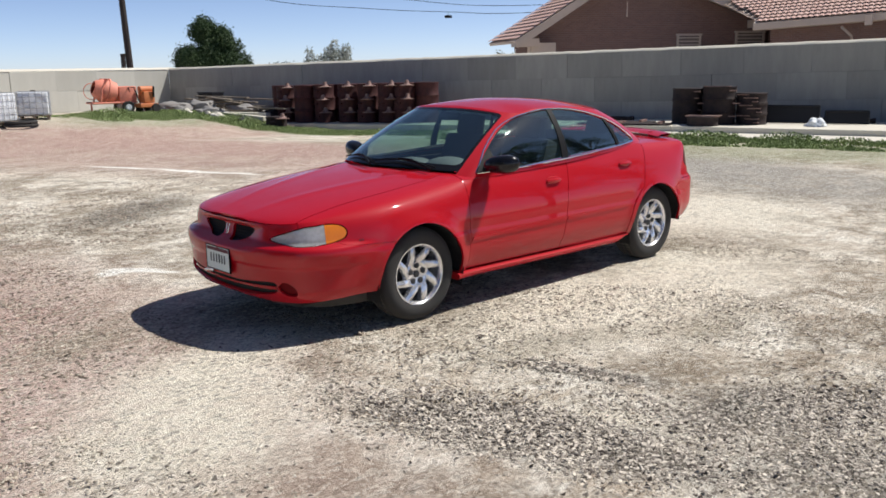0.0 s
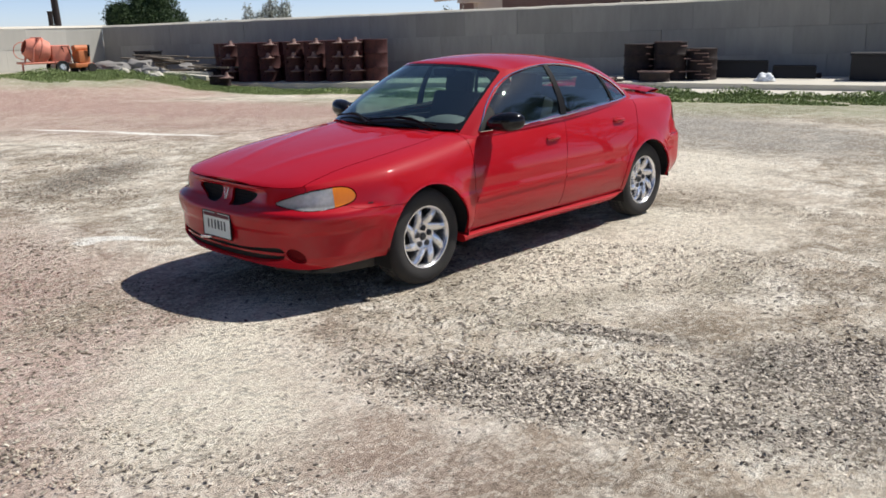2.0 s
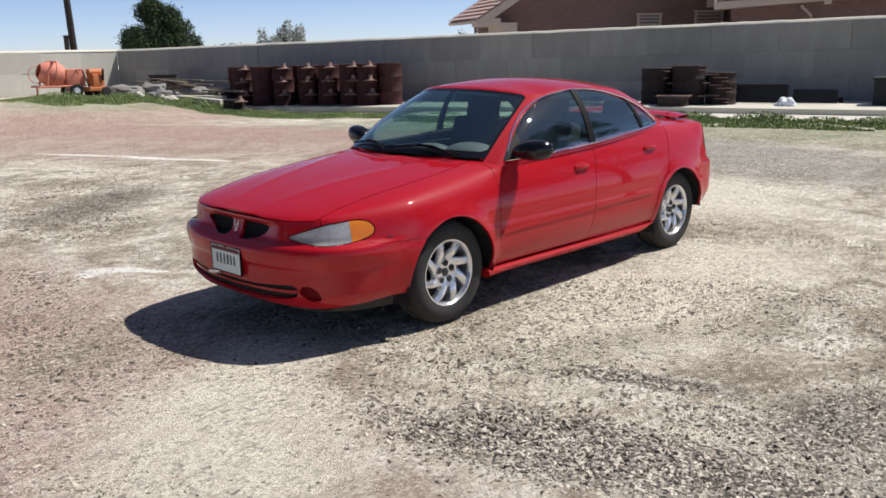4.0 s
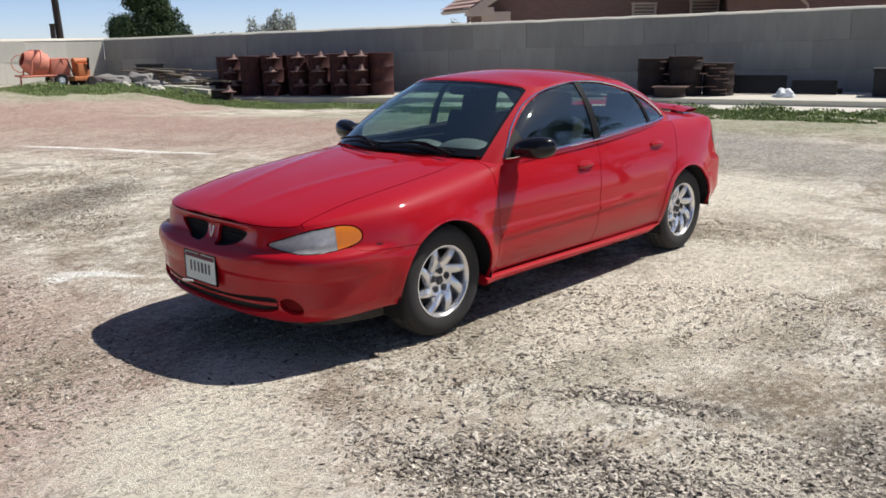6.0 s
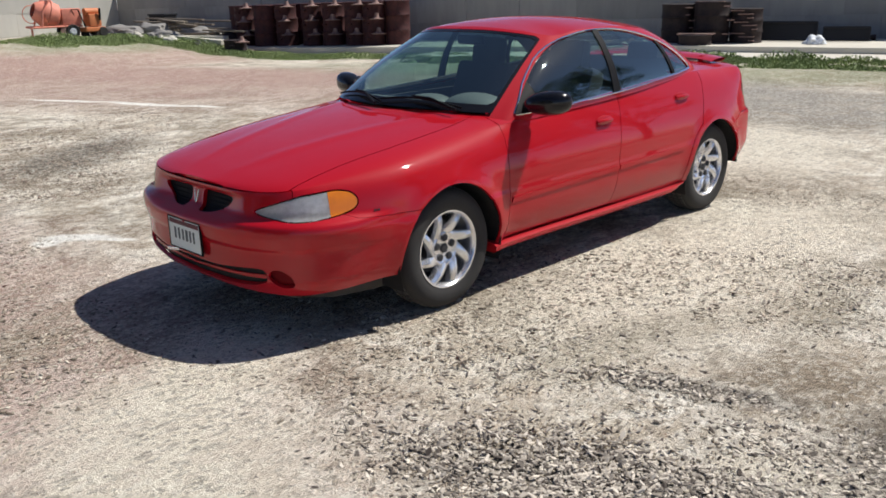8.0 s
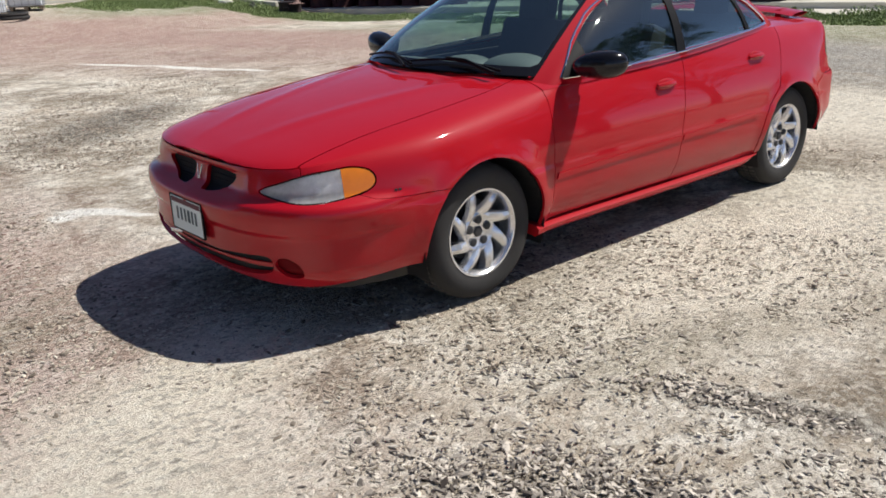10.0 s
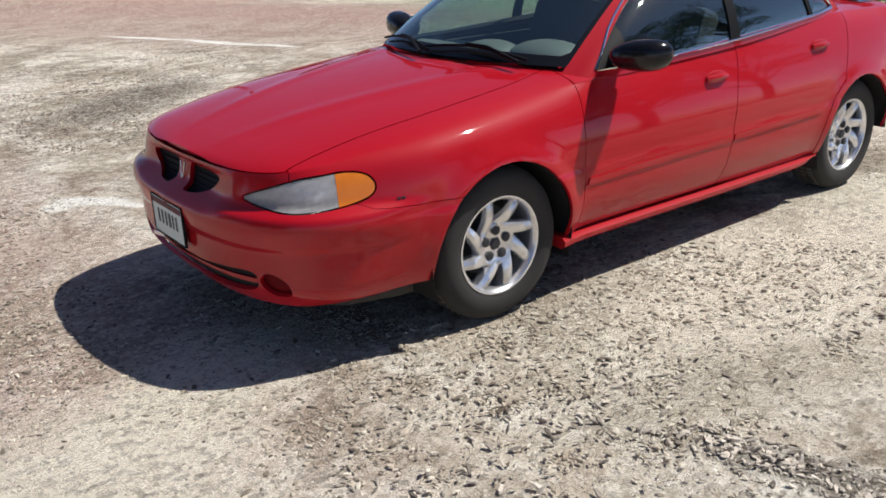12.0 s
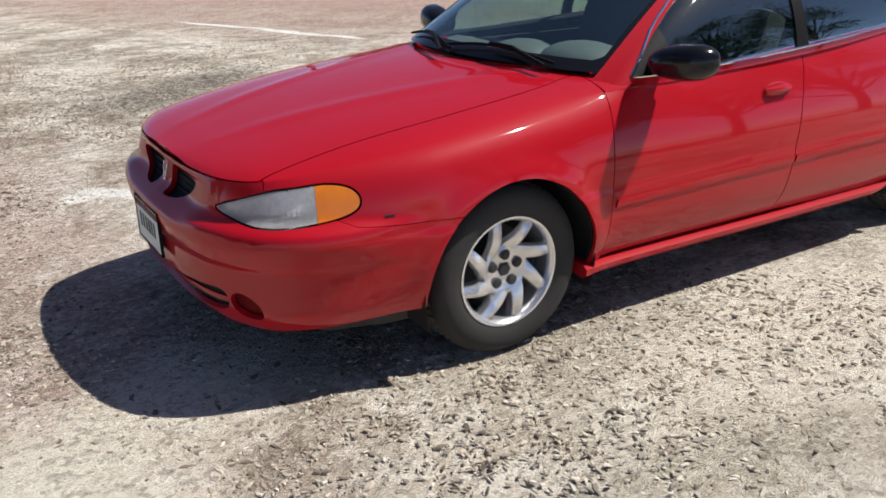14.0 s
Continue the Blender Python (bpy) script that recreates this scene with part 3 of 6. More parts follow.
slab("apron_2", 22.012, 36, 3.31, 5.0, APRON_TOP, "lower pale concrete apron edged with weeds")


# ---- the red sedan ----
# x runs from nose to tail with the front axle at 0, y is positive on the passenger's side
AXLE, HUB_Z, TYRE_R, ARCH_R = 2.718, 0.286, 0.320, 0.368
OUTLINE = spline([(-1.05, 0), (-1.038, 0.30), (-0.985, 0.54), (-0.872, 0.715), (-0.67, 0.82), (-0.36, 0.872), (0.0, 0.885), (0.6, 0.872), (1.4, 0.882), (2.2, 0.886), (2.72, 0.885),
                  (3.12, 0.862), (3.38, 0.79), (3.53, 0.62), (3.60, 0.34), (3.62, 0)], 700)
STEP = np.hypot(*np.diff(OUTLINE, axis=0).T)
ARC = np.concatenate([[0], np.cumsum(STEP)])
TAN = np.gradient(OUTLINE, ARC, axis=0)
TAN /= np.hypot(*TAN.T)[:, None]
LENGTH = ARC[-1]
Z_TOP = curve_of([(-1.2, 0.705), (-1.0, 0.715), (-0.84, 0.735), (-0.5, 0.775), (0.0, 0.832), (0.55, 0.888), (1.2, 0.918), (1.9, 0.955), (2.5, 0.995), (2.9, 0.985), (3.35, 0.97), (3.7, 0.95)])
Z_LOW = curve_of([(-1.2, 0.245), (-0.9, 0.222), (-0.45, 0.248), (0.3, 0.245), (1.4, 0.245), (2.3, 0.25), (3.0, 0.28), (3.5, 0.33), (3.8, 0.34)])


CROWN_CUT = curve_of([(-1.2, 0.004), (-0.95, 0.010), (-0.7, 0.034), (-0.4, 0.050), (0.2, 0.050), (0.42, 0.034), (0.58, 0.006), (0.7, 0.0), (2.4, 0.0), (2.75, 0.03), (3.2, 0.03), (3.7, 0.02)])


def arc_at(x):
    return float(np.interp(x, OUTLINE[:, 0], ARC))


def side_wall(u, w):
    """The driver's side and half of nose and tail: u metres along the outline from the nose, w from the lower edge to the shoulder."""
    u = np.clip(u, 0, LENGTH)
    x, y = np.interp(u, ARC, OUTLINE[:, 0]), np.interp(u, ARC, OUTLINE[:, 1])
    tx, ty = np.interp(u, ARC, TAN[:, 0]), np.interp(u, ARC, TAN[:, 1])
    z = Z_LOW(x) + (Z_TOP(x) - Z_LOW(x)) * w
    front = np.clip((-0.30 - x) / 0.45, 0, 1)
    front = front * front * (3 - 2 * front)
    rear = np.clip((x - 3.05) / 0.35, 0, 1)
    rear = rear * rear * (3 - 2 * rear)
    flank = 0.06 * np.clip((0.45 - z) / 0.22, 0, 2) ** 2 + 0.105 * np.clip((z - 0.56) / 0.38, 0, 1.4) ** 1.9
    flank += 0.007 / (1 + np.exp(-(z - 0.535) / 0.006))
    nose = 0.075 * np.clip((0.31 - z) / 0.115, 0, 1.4) ** 1.6 + 0.048 / (1 + np.exp(-(z - 0.588) / 0.007)) + 0.19 * np.clip(z - 0.60, 0, 1)
    nose += 0.010 / (1 + np.exp((z - 0.455) / 0.006)) - 0.012 * np.exp(-((z - 0.53) / 0.05) ** 2)
    nose += 0.030 * np.exp(-(u / 0.36) ** 6) / (1 + np.exp(-(z - 0.562) / 0.007)) / (1 + np.exp((z - 0.690) / 0.005))
    tail = 0.05 * np.clip((0.42 - z) / 0.12, 0, 1.5) ** 1.5 + 0.03 / (1 + np.exp(-(z - 0.655) / 0.008)) + 0.16 * np.clip(z - 0.66, 0, 1)
    inset = flank * (1 - front) * (1 - rear) + nose * front + tail * rear
    inset = inset + CROWN_CUT(x) * np.exp((z - Z_TOP(x)) / 0.036)
    for ax in (0.0, AXLE):
        r = np.hypot(x - ax, z - HUB_Z)
        inset = inset - 0.016 * np.exp(-((r - ARCH_R) / 0.06) ** 2) * (z > 0.2)
    return np.stack([x + ty * -inset * -1, -(y - tx * inset), z], -1)


TOP_LINE = side_wall(np.linspace(0, LENGTH, 500), np.ones(500))
SHOULDER = lambda x: np.interp(x, TOP_LINE[:, 0], -TOP_LINE[:, 1])
SHOULDER_Z = lambda x: np.interp(x, TOP_LINE[:, 0], TOP_LINE[:, 2])
Z_MID = curve_of([(-1.1, 0.712), (-0.97, 0.735), (-0.8, 0.782), (-0.5, 0.845), (-0.1, 0.903), (0.3, 0.945), (0.6, 0.965), (2.4, 1.01), (2.75, 1.03), (3.1, 1.025), (3.42, 1.015), (3.6, 0.985)])


def lid(x, y):
    """The top of bonnet, wings and boot as a height over the plan."""
    s = np.maximum(SHOULDER(x), 0.05)
    t = np.clip(np.abs(y) / s, 0, 1)
    zs, zc = SHOULDER_Z(x), Z_MID(x)
    z = zs + (zc - zs) * (1 - 0.75 * t ** 2.5 - 0.25 * t ** 12)
    line = np.interp(x, (-1.0, 0.5), (0.14, 0.47))
    z = z + 0.0045 * np.exp(-((np.abs(y) - line) / 0.055) ** 2) * np.clip((x + 0.98) / 0.4, 0, 1) * (x < 0.8)
    return np.stack([x, y, z], -1)


def on_wall(P, U, W):
    return np.stack([np.clip(U, 0, LENGTH), P[..., 2]], -1)


def wall_piece(poly, holes=(), gap=0.0028, span=(0, LENGTH), nu=None, nw=46):
    """A sheet cut from the flank. The outline and holes are in (metres along the flank, height)."""
    poly, holes = np.array(poly), [np.array(h) for h in holes]

    def field(P, U, W):
        q = on_wall(P, U, W)
        g = signed(q, poly) + gap
        for h in holes:
            g = np.maximum(g, -signed(q, h) + gap * 0.6)
        for ax in (0.0, AXLE):
            c = arc_at(ax)
            g = np.maximum(g, ARCH_R - np.hypot(q[..., 0] - c, q[..., 1] - HUB_Z))
        return g

    nu = nu or int((span[1] - span[0]) / 0.022) + 2
    return trimmed(side_wall, np.linspace(span[0], span[1], nu), np.linspace(0, 1, nw), field)


def lid_piece(poly, gap=0.0028, nx=80, ny=70):
    poly = np.array(poly)
    lo, hi = poly.min(0) - 0.02, poly.max(0) + 0.02
    return trimmed(lambda x, y: lid(x, y), np.linspace(lo[0], hi[0], nx), np.linspace(lo[1], hi[1], ny), lambda P, U, W: signed(P[..., :2], poly) + gap)


sedan = thing("sedan", Matrix.Translation((0, 0, 0.028)), "glossy red four-door sedan with dusty sills parked on gravel", "car")
A = arc_at
NOSE_END, DOOR_1, DOOR_2 = A(-0.22), A(0.425), A(1.50)

# outlines on the flank
LAMP = ring_spline([(A(-1.0), 0.628), (A(-0.95), 0.674), (A(-0.87), 0.704), (A(-0.78), 0.714), (A(-0.68), 0.720), (A(-0.605), 0.704), (A(-0.577), 0.664), (A(-0.605), 0.624), (A(-0.70), 0.601), (A(-0.86), 0.590), (A(-0.95), 0.600)], 8)
GRILLE = ring_spline([(0.060, 0.672), (0.15, 0.678), (0.275, 0.677), (0.334, 0.666), (0.285, 0.624), (0.20, 0.592), (0.11, 0.582), (0.066, 0.592)], 6)
FOG = ring_spline([(A(-0.966), 0.325), (A(-0.958), 0.357), (A(-0.935), 0.360), (A(-0.903), 0.326), (A(-0.900), 0.280), (A(-0.942), 0.278)], 6)
INTAKE = ring_spline([(-0.2, 0.333), (0.2, 0.338), (0.42, 0.354), (0.560, 0.358), (0.575, 0.300), (0.46, 0.270), (0.2, 0.254), (-0.2, 0.250)], 6)
SEAM = [(NOSE_END, 0.566), (A(-0.45), 0.573), (A(-0.60), 0.584), (A(-0.68), 0.612)]

bumper = wall_piece([(-0.1, 0.1), (A(-0.40), 0.1), (NOSE_END + 0.1, 0.40)] + SEAM[:2] + [(A(-0.60), 0.5853), (A(-0.68), 0.6133)] + [(A(-0.80), 0.66), (A(-0.89), 0.68), (A(-0.905), 0.95), (-0.1, 0.95)], (LAMP, GRILLE, FOG, INTAKE), gap=0.0014, span=(0, A(-0.2)), nu=190, nw=110)
shell("front_bumper", [bumper] + mirrored([bumper]), PAINT, sedan, depth=0.02)
WING = np.array(SEAM + [(A(-0.80), 0.66), (A(-0.89), 0.68), (A(-0.905), 1.3), (DOOR_1 + 0.056, 1.3), (DOOR_1 + 0.05, 0.92), (DOOR_1 + 0.03, 0.70), (DOOR_1, 0.252), (DOOR_1, 0.2), (A(0.30), 0.1), (A(0.2), 0.3)])
CORNER_TOP = side_wall(np.array(A(-0.905)), np.array(1.0))
HOOD_SIDE = [tuple(p) for p in spline([(float(CORNER_TOP[0]), float(CORNER_TOP[1]) + 0.004), (-0.55, -0.628), (-0.2, -0.648), (0.2, -0.635), (0.545, -0.585)], 30)]
BACK_GAP = [(DOOR_2 - 0.075, 0.262), (DOOR_2 - 0.045, 0.35), (DOOR_2 - 0.030, 0.45), (DOOR_2 + 0.035, 0.75), (DOOR_2 + 0.075, 0.88), (DOOR_2 + 0.10, 1.2)]
HOOD_EDGE = np.array([(-1.2, HOOD_SIDE[0][1])] + HOOD_SIDE + [(0.9, -0.54)])


def wing_sheet(u, w):
    """Flank and crown of the wing in one sheet: w to 1 climbs the flank, beyond 1 runs inwards over the crown."""
    u, w = np.broadcast_arrays(np.clip(u, 0, LENGTH), w)
    side = side_wall(u, np.minimum(w, 1.0))
    edge = side_wall(u, np.ones_like(w))
    over = np.clip(w - 1.0, 0, 1)
    y = edge[..., 1] * (1 - over)
    top = lid(edge[..., 0], y)
    top[..., 2] += (edge[..., 2] - lid(edge[..., 0], edge[..., 1])[..., 2]) * (1 - np.clip(over / 0.08, 0, 1))
    return np.where((w > 1)[..., None], top, side)


def wing_field(P, U, W):
    q = np.stack([U, np.minimum(P[..., 2], 0.9) + np.clip(W - 1, 0, 1) * 0.3], -1)
    g = np.maximum(signed(q, WING) + 0.0014, np.where(W > 1, -1.0, -signed(q, LAMP) + 0.0017))
    g = np.maximum(g, np.where(W > 1, -1.0, ARCH_R - np.hypot(U - A(0.0), P[..., 2] - HUB_Z)))
    inner_edge = P[..., 1] - np.interp(P[..., 0], HOOD_EDGE[:, 0], HOOD_EDGE[:, 1]) + 0.0028
    return np.maximum(g, np.where(W > 1, inner_edge, -1.0))


wing = trimmed(wing_sheet, np.linspace(A(-0.95), DOOR_1 + 0.08, 150), np.concatenate([np.linspace(0, 0.85, 76), np.linspace(0.86, 1.0, 16), np.linspace(1.012, 1.36, 22)]), wing_field)
END_X = float(side_wall(np.array(DOOR_1 + 0.0535), np.array(1.0))[0])
wing_end = lid_piece([(END_X, -0.60), (0.65, -0.60)] + [(x, -float(SHOULDER(x)) - 0.0026) for x in np.linspace(0.65, END_X, 12)], gap=0.001, nx=20, ny=30)
for side_y in (0, 1):
    fix = mirrored if side_y else (lambda p: p)
    shell("fender", fix([wing, wing_end]), PAINT, sedan)
    front_door = wall_piece([(DOOR_1, 0.262), (DOOR_1 + 0.03, 0.70), (DOOR_1 + 0.05, 0.92), (DOOR_1 + 0.056, 1.2)] + BACK_GAP[::-1], span=(DOOR_1 - 0.06, DOOR_2 + 0.14))
    fd = shell("front_door", fix([front_door]), PAINT, sedan)
    rear_edge = [(A(AXLE) - 0.415 * math.cos(k), HUB_Z + 0.415 * math.sin(k)) for k in np.linspace(-0.15, 1.05, 12)]
    rear_door = wall_piece(BACK_GAP + [(A(2.66), 1.2), (A(2.64), 0.95)] + rear_edge[::-1], span=(DOOR_2 - 0.14, A(2.78)))
    rd = shell("rear_door", fix([rear_door]), PAINT, sedan)
    tail_lamp = ring_spline([(A(3.25), 0.80), (A(3.36), 0.905), (A(3.50), 0.92), (A(3.6) + 0.1, 0.90), (A(3.6) + 0.1, 0.75), (A(3.48), 0.725), (A(3.34), 0.74)], 6)
    quarter = wall_piece(rear_edge + [(A(2.64), 0.95), (A(2.66), 1.2), (LENGTH + 0.2, 1.2), (LENGTH + 0.2, 0.66), (A(3.15), 0.655), (A(3.03), 0.60), (A(2.99), 0.1), (A(2.25), 0.1)], (tail_lamp,), span=(A(2.2), LENGTH))
    deck_side = lid_piece([(2.45, -0.60), (2.95, -0.58), (3.3, -0.60), (3.46, -0.58)] + [(x, -float(SHOULDER(x)) - 0.0026) for x in np.linspace(3.46, 2.45, 30)])
    shell("quarter_panel", fix([quarter, deck_side]), PAINT, sedan)
    shell("tail_light", fix([wall_piece(tail_lamp, gap=0.002, span=(A(3.2), LENGTH))]), TAIL_RED, sedan, "dark red tail light", offset=-0.002)
    sk = bmesh.new()
    prev = None
    for xx in np.linspace(0.335, 2.32, 40):
        tip = math.exp(-((xx - 0.335) / 0.07) ** 2)
        end = np.clip((2.32 - xx) / 0.12, 0.25, 1)
        yw = float(np.interp(xx, OUTLINE[:, 0], OUTLINE[:, 1]))
        sec = [(-0.075, 0.252), (-0.034, 0.248), (-0.018 + 0.008 * tip, 0.234), (-0.020 + 0.008 * tip, 0.216 - 0.008 * tip), (-0.034, 0.202 - 0.008 * tip), (-0.10, 0.200), (-0.12, 0.250)]
        ring = [sk.verts.new((xx, (yw + dy) * (1 if side_y else -1), 0.262 + (zz - 0.262) * end)) for dy, zz in sec]
        if prev:
            for i in range(7):
                sk.faces.new((prev[i], ring[i], ring[(i + 1) % 7], prev[(i + 1) % 7]))
        else:
            sk.faces.new(ring)
        prev = ring
    sk.faces.new(prev[::-1])
    bmesh.ops.recalc_face_normals(sk, faces=sk.faces[:])
    part("side_skirt", sk, PAINT, sedan, smooth=True)
    strip_poly = [(DOOR_1 + 0.030, 0.466), (DOOR_1 + 0.040, 0.494), (DOOR_2 - 0.022, 0.514), (DOOR_2 - 0.030, 0.484)]
    shell("side_moulding", fix([wall_piece(strip_poly, gap=0, span=(DOOR_1, DOOR_2), nw=150)]), PAINT, sedan, offset=0.007, depth=0.012)
    strip_poly = [(DOOR_2 - 0.014, 0.485), (DOOR_2 - 0.006, 0.515), (A(2.25), 0.530), (A(2.27), 0.500)]
    shell("side_moulding", fix([wall_piece(strip_poly, gap=0, span=(DOOR_2 - 0.08, A(2.4)), nw=150)]), PAINT, sedan, offset=0.007, depth=0.012)
rear_bumper = wall_piece([(A(2.99), 0.1), (A(3.03), 0.60), (A(3.15), 0.655), (LENGTH + 0.2, 0.66), (LENGTH + 0.2, 0.1)], span=(A(2.9), LENGTH), nw=50)
shell("rear_bumper", [rear_bumper] + mirrored([rear_bumper]), PAINT, sedan)

# bonnet and boot lid
lip = [(x, -float(SHOULDER(x)) + 0.004) for x in np.linspace(float(CORNER_TOP[0]) - 0.01, -1.01, 26)]
lip = [p for p in lip if p[1] < -0.05]
half_hood = [(0.31, 0.0), (0.33, -0.2), (0.40, -0.42), (0.50, -0.56)] + HOOD_SIDE[::-1] + lip
nose_x = float(TOP_LINE[0, 0]) + 0.004
hood = lid_piece(half_hood + [(nose_x, -0.03), (nose_x, 0.03)] + [(x, -y) for x, y in half_hood[::-1] if y != 0], nx=110, ny=110)
shell("hood", [hood], PAINT, sedan, depth=0.018)
deck = lid_piece([(2.86, -0.57), (3.3, -0.595), (3.47, -0.57), (3.545, -0.3), (3.555, 0), (3.545, 0.3), (3.47, 0.57), (3.3, 0.595), (2.86, 0.57)], nx=60)
shell("trunk_lid", [deck], PAINT, sedan)

# black inner shell behind the panel gaps, wheel wells open
inner = wall_piece([(-0.1, 0.0), (-0.1, 1.3), (LENGTH + 0.1, 1.3), (LENGTH + 0.1, 0.0)], gap=0)
shell("inner_body", [inner] + mirrored([inner]), UNDER, sedan, offset=-0.026, depth=0)
floor_bm = bmesh.new()
add_box(floor_bm, (1.85, 1.56, 0.05), Matrix.Translation((1.36, 0, 0.235)), 0.02)
add_box(floor_bm, (0.42, 1.30, 0.05), Matrix.Translation((-0.62, 0, 0.22)), 0.02)
add_box(floor_bm, (0.5, 1.3, 0.06), Matrix.Translation((3.2, 0, 0.3)), 0.02)
# two unseen plates added under the hood to stop sun leaking through its gaps
add_box(floor_bm, (0.40, 0.62, 0.012), Matrix.Translation((-0.67, 0, 0.69)))
add_box(floor_bm, (1.2, 1.42, 0.012), Matrix.Translation((-0.1, 0, 0.712)))
add_box(floor_bm, (0.8, 0.9, 0.35), Matrix.Translation((0.0, 0, 0.42)), 0.03)
add_box(floor_bm, (0.75, 0.95, 0.3), Matrix.Translation((2.7, 0, 0.45)), 0.03)
for ax in (0.0, AXLE):
    add_tube(floor_bm, [(ax, -0.72, HUB_Z), (ax, 0.72, HUB_Z)], 0.035, 8)
part("underbody", floor_bm, UNDER, sedan)
for sgn in (-1, 1):
    bm = bmesh.new()
    prev = None
    for xx, yy in ((-0.86, 0.30), (-0.80, 0.52), (-0.66, 0.66), (-0.46, 0.72), (-0.34, 0.73)):
        q = [bm.verts.new((xx, sgn * yy, 0.25)), bm.verts.new((xx + 0.03, sgn * (yy - 0.03), 0.150))]
        if prev:
            bm.faces.new((prev[0], q[0], q[1], prev[1]))
        prev = q
    bmesh.ops.solidify(bm, geom=bm.faces[:], thickness=0.008)
    part("splash_shield", bm, SHIELD_DUST, sedan, "dusty black splash shield under the bumper", smooth=True)
for ax in (0.0, AXLE):
    for sgn in (-1, 1):
        bm = bmesh.new()
        prev = None
        for k in np.linspace(-0.35 if ax == 0 else -0.02, math.pi + 0.35, 26):
            q = [bm.verts.new((ax + (ARCH_R + 0.012) * math.cos(k), sgn * yy, HUB_Z + (ARCH_R + 0.012) * math.sin(k))) for yy in (0.862, 0.58)]
            if prev:
                bm.faces.new((prev[0], q[0], q[1], prev[1]))
            prev = q
        c = [bm.verts.new((ax + (ARCH_R + 0.012) * math.cos(k), sgn * 0.58, HUB_Z + (ARCH_R + 0.012) * math.sin(k))) for k in np.linspace(-0.35 if ax == 0 else -0.02, math.pi + 0.35, 26)]
        bm.faces.new(c)
        part("wheel_well", bm, UNDER, sedan)

# ---- cabin ----
LINER = plain("roof_lining", (0.09, 0.09, 0.088), 0.95, vary=0.2, scale=100)
BASE = [(0.27, 0, 0.962), (0.305, 0.3, 0.96), (0.40, 0.54, 0.95), (0.53, 0.69, 0.935), (0.63, 0.775, 0.905), (1.0, 0.792, 0.915), (1.7, 0.79, 0.945), (2.35, 0.755, 0.99), (2.62, 0.71, 1.005), (2.80, 0.60, 1.01), (2.93, 0.35, 1.02), (2.96, 0, 1.025)]
CROWN = [(0.985, 0, 1.372), (1.01, 0.25, 1.366), (1.085, 0.43, 1.345), (1.165, 0.53, 1.322), (1.25, 0.565, 1.318), (1.45, 0.582, 1.342), (1.80, 0.578, 1.345), (2.10, 0.56, 1.318), (2.24, 0.535, 1.30), (2.34, 0.45, 1.305), (2.40, 0.25, 1.325), (2.42, 0, 1.332)]
BASE_S, CROWN_S = spline(BASE, 800), spline(CROWN, 800)
U_A, U_C = 3.45 / 11, 8.6 / 11


def cabin(u, w):
    """The glasshouse: u from the windscreen's middle round the driver's side to the rear window's, w from belt to roof edge."""
    u = np.clip(u, 0, 1)
    k = np.linspace(0, 1, 800)
    lo = np.stack([np.interp(u, k, BASE_S[:, i]) for i in range(3)], -1)
    hi = np.stack([np.interp(u, k, CROWN_S[:, i]) for i in range(3)], -1)
    w = np.asarray(w)[..., None]
    p = lo + (hi - lo) * w
    swell = 0.032 * 4 * w * (1 - w)
    out = np.stack([np.interp(u, (0, 0.25, 0.36, 0.72, 0.85, 1), (-0.75, -0.6, -0.05, 0.05, 0.6, 0.75)), np.interp(u, (0, 0.22, 0.36, 0.72, 0.85, 1), (0, 0.3, 1, 1, 0.3, 0)), 0.45 + 0 * u], -1)
    p = p + out * swell
    return p * np.array([1, -1, 1])


DLO = np.array([tuple(p) for p in spline([(0.605, 0.925), (0.78, 1.075), (0.98, 1.205), (1.20, 1.288), (1.48, 1.332), (1.80, 1.325), (2.08, 1.272), (2.32, 1.185), (2.52, 1.055), (2.54, 1.022)], 60)]
               + [(2.35, 1.006), (1.7, 0.962), (1.1, 0.935)])
SHIELD = np.array([(-0.5, -0.3), (-0.5, 0.965), (0.235, 0.965), (0.262, 0.93), (0.262, 0.06), (0.255, -0.3)])
BACKLIGHT = np.array([(0.80, 0.06), (0.79, 0.94), (1.5, 0.94), (1.5, 0.06)])


def xz(P):
    return np.stack([P[..., 0], P[..., 2]], -1)


def uw(U, W):
    return np.stack([U, W], -1)


def cabin_piece(field, u0, u1, nu, nw=44, w0=0.0, w1=1.0):
    return trimmed(cabin, np.linspace(u0, u1, nu), np.linspace(w0, w1, nw), field)


def side_only(U):
    return np.maximum(0.28 - U, U - 0.80) * 3


frame_piece = cabin_piece(lambda P, U, W: np.maximum(np.maximum(-np.maximum(signed(xz(P), DLO), side_only(U)), -signed(uw(U, W), SHIELD)), -signed(uw(U, W), BACKLIGHT)) + np.where(W < 0, np.clip((U - 0.33) * 3, 0, 1), 0.0), 0, 1, 260, 64, -0.07)


ROOF_MID = curve_of([(0.985, 1.372), (1.2, 1.397), (1.55, 1.411), (1.9, 1.397), (2.2, 1.366), (2.42, 1.332)])


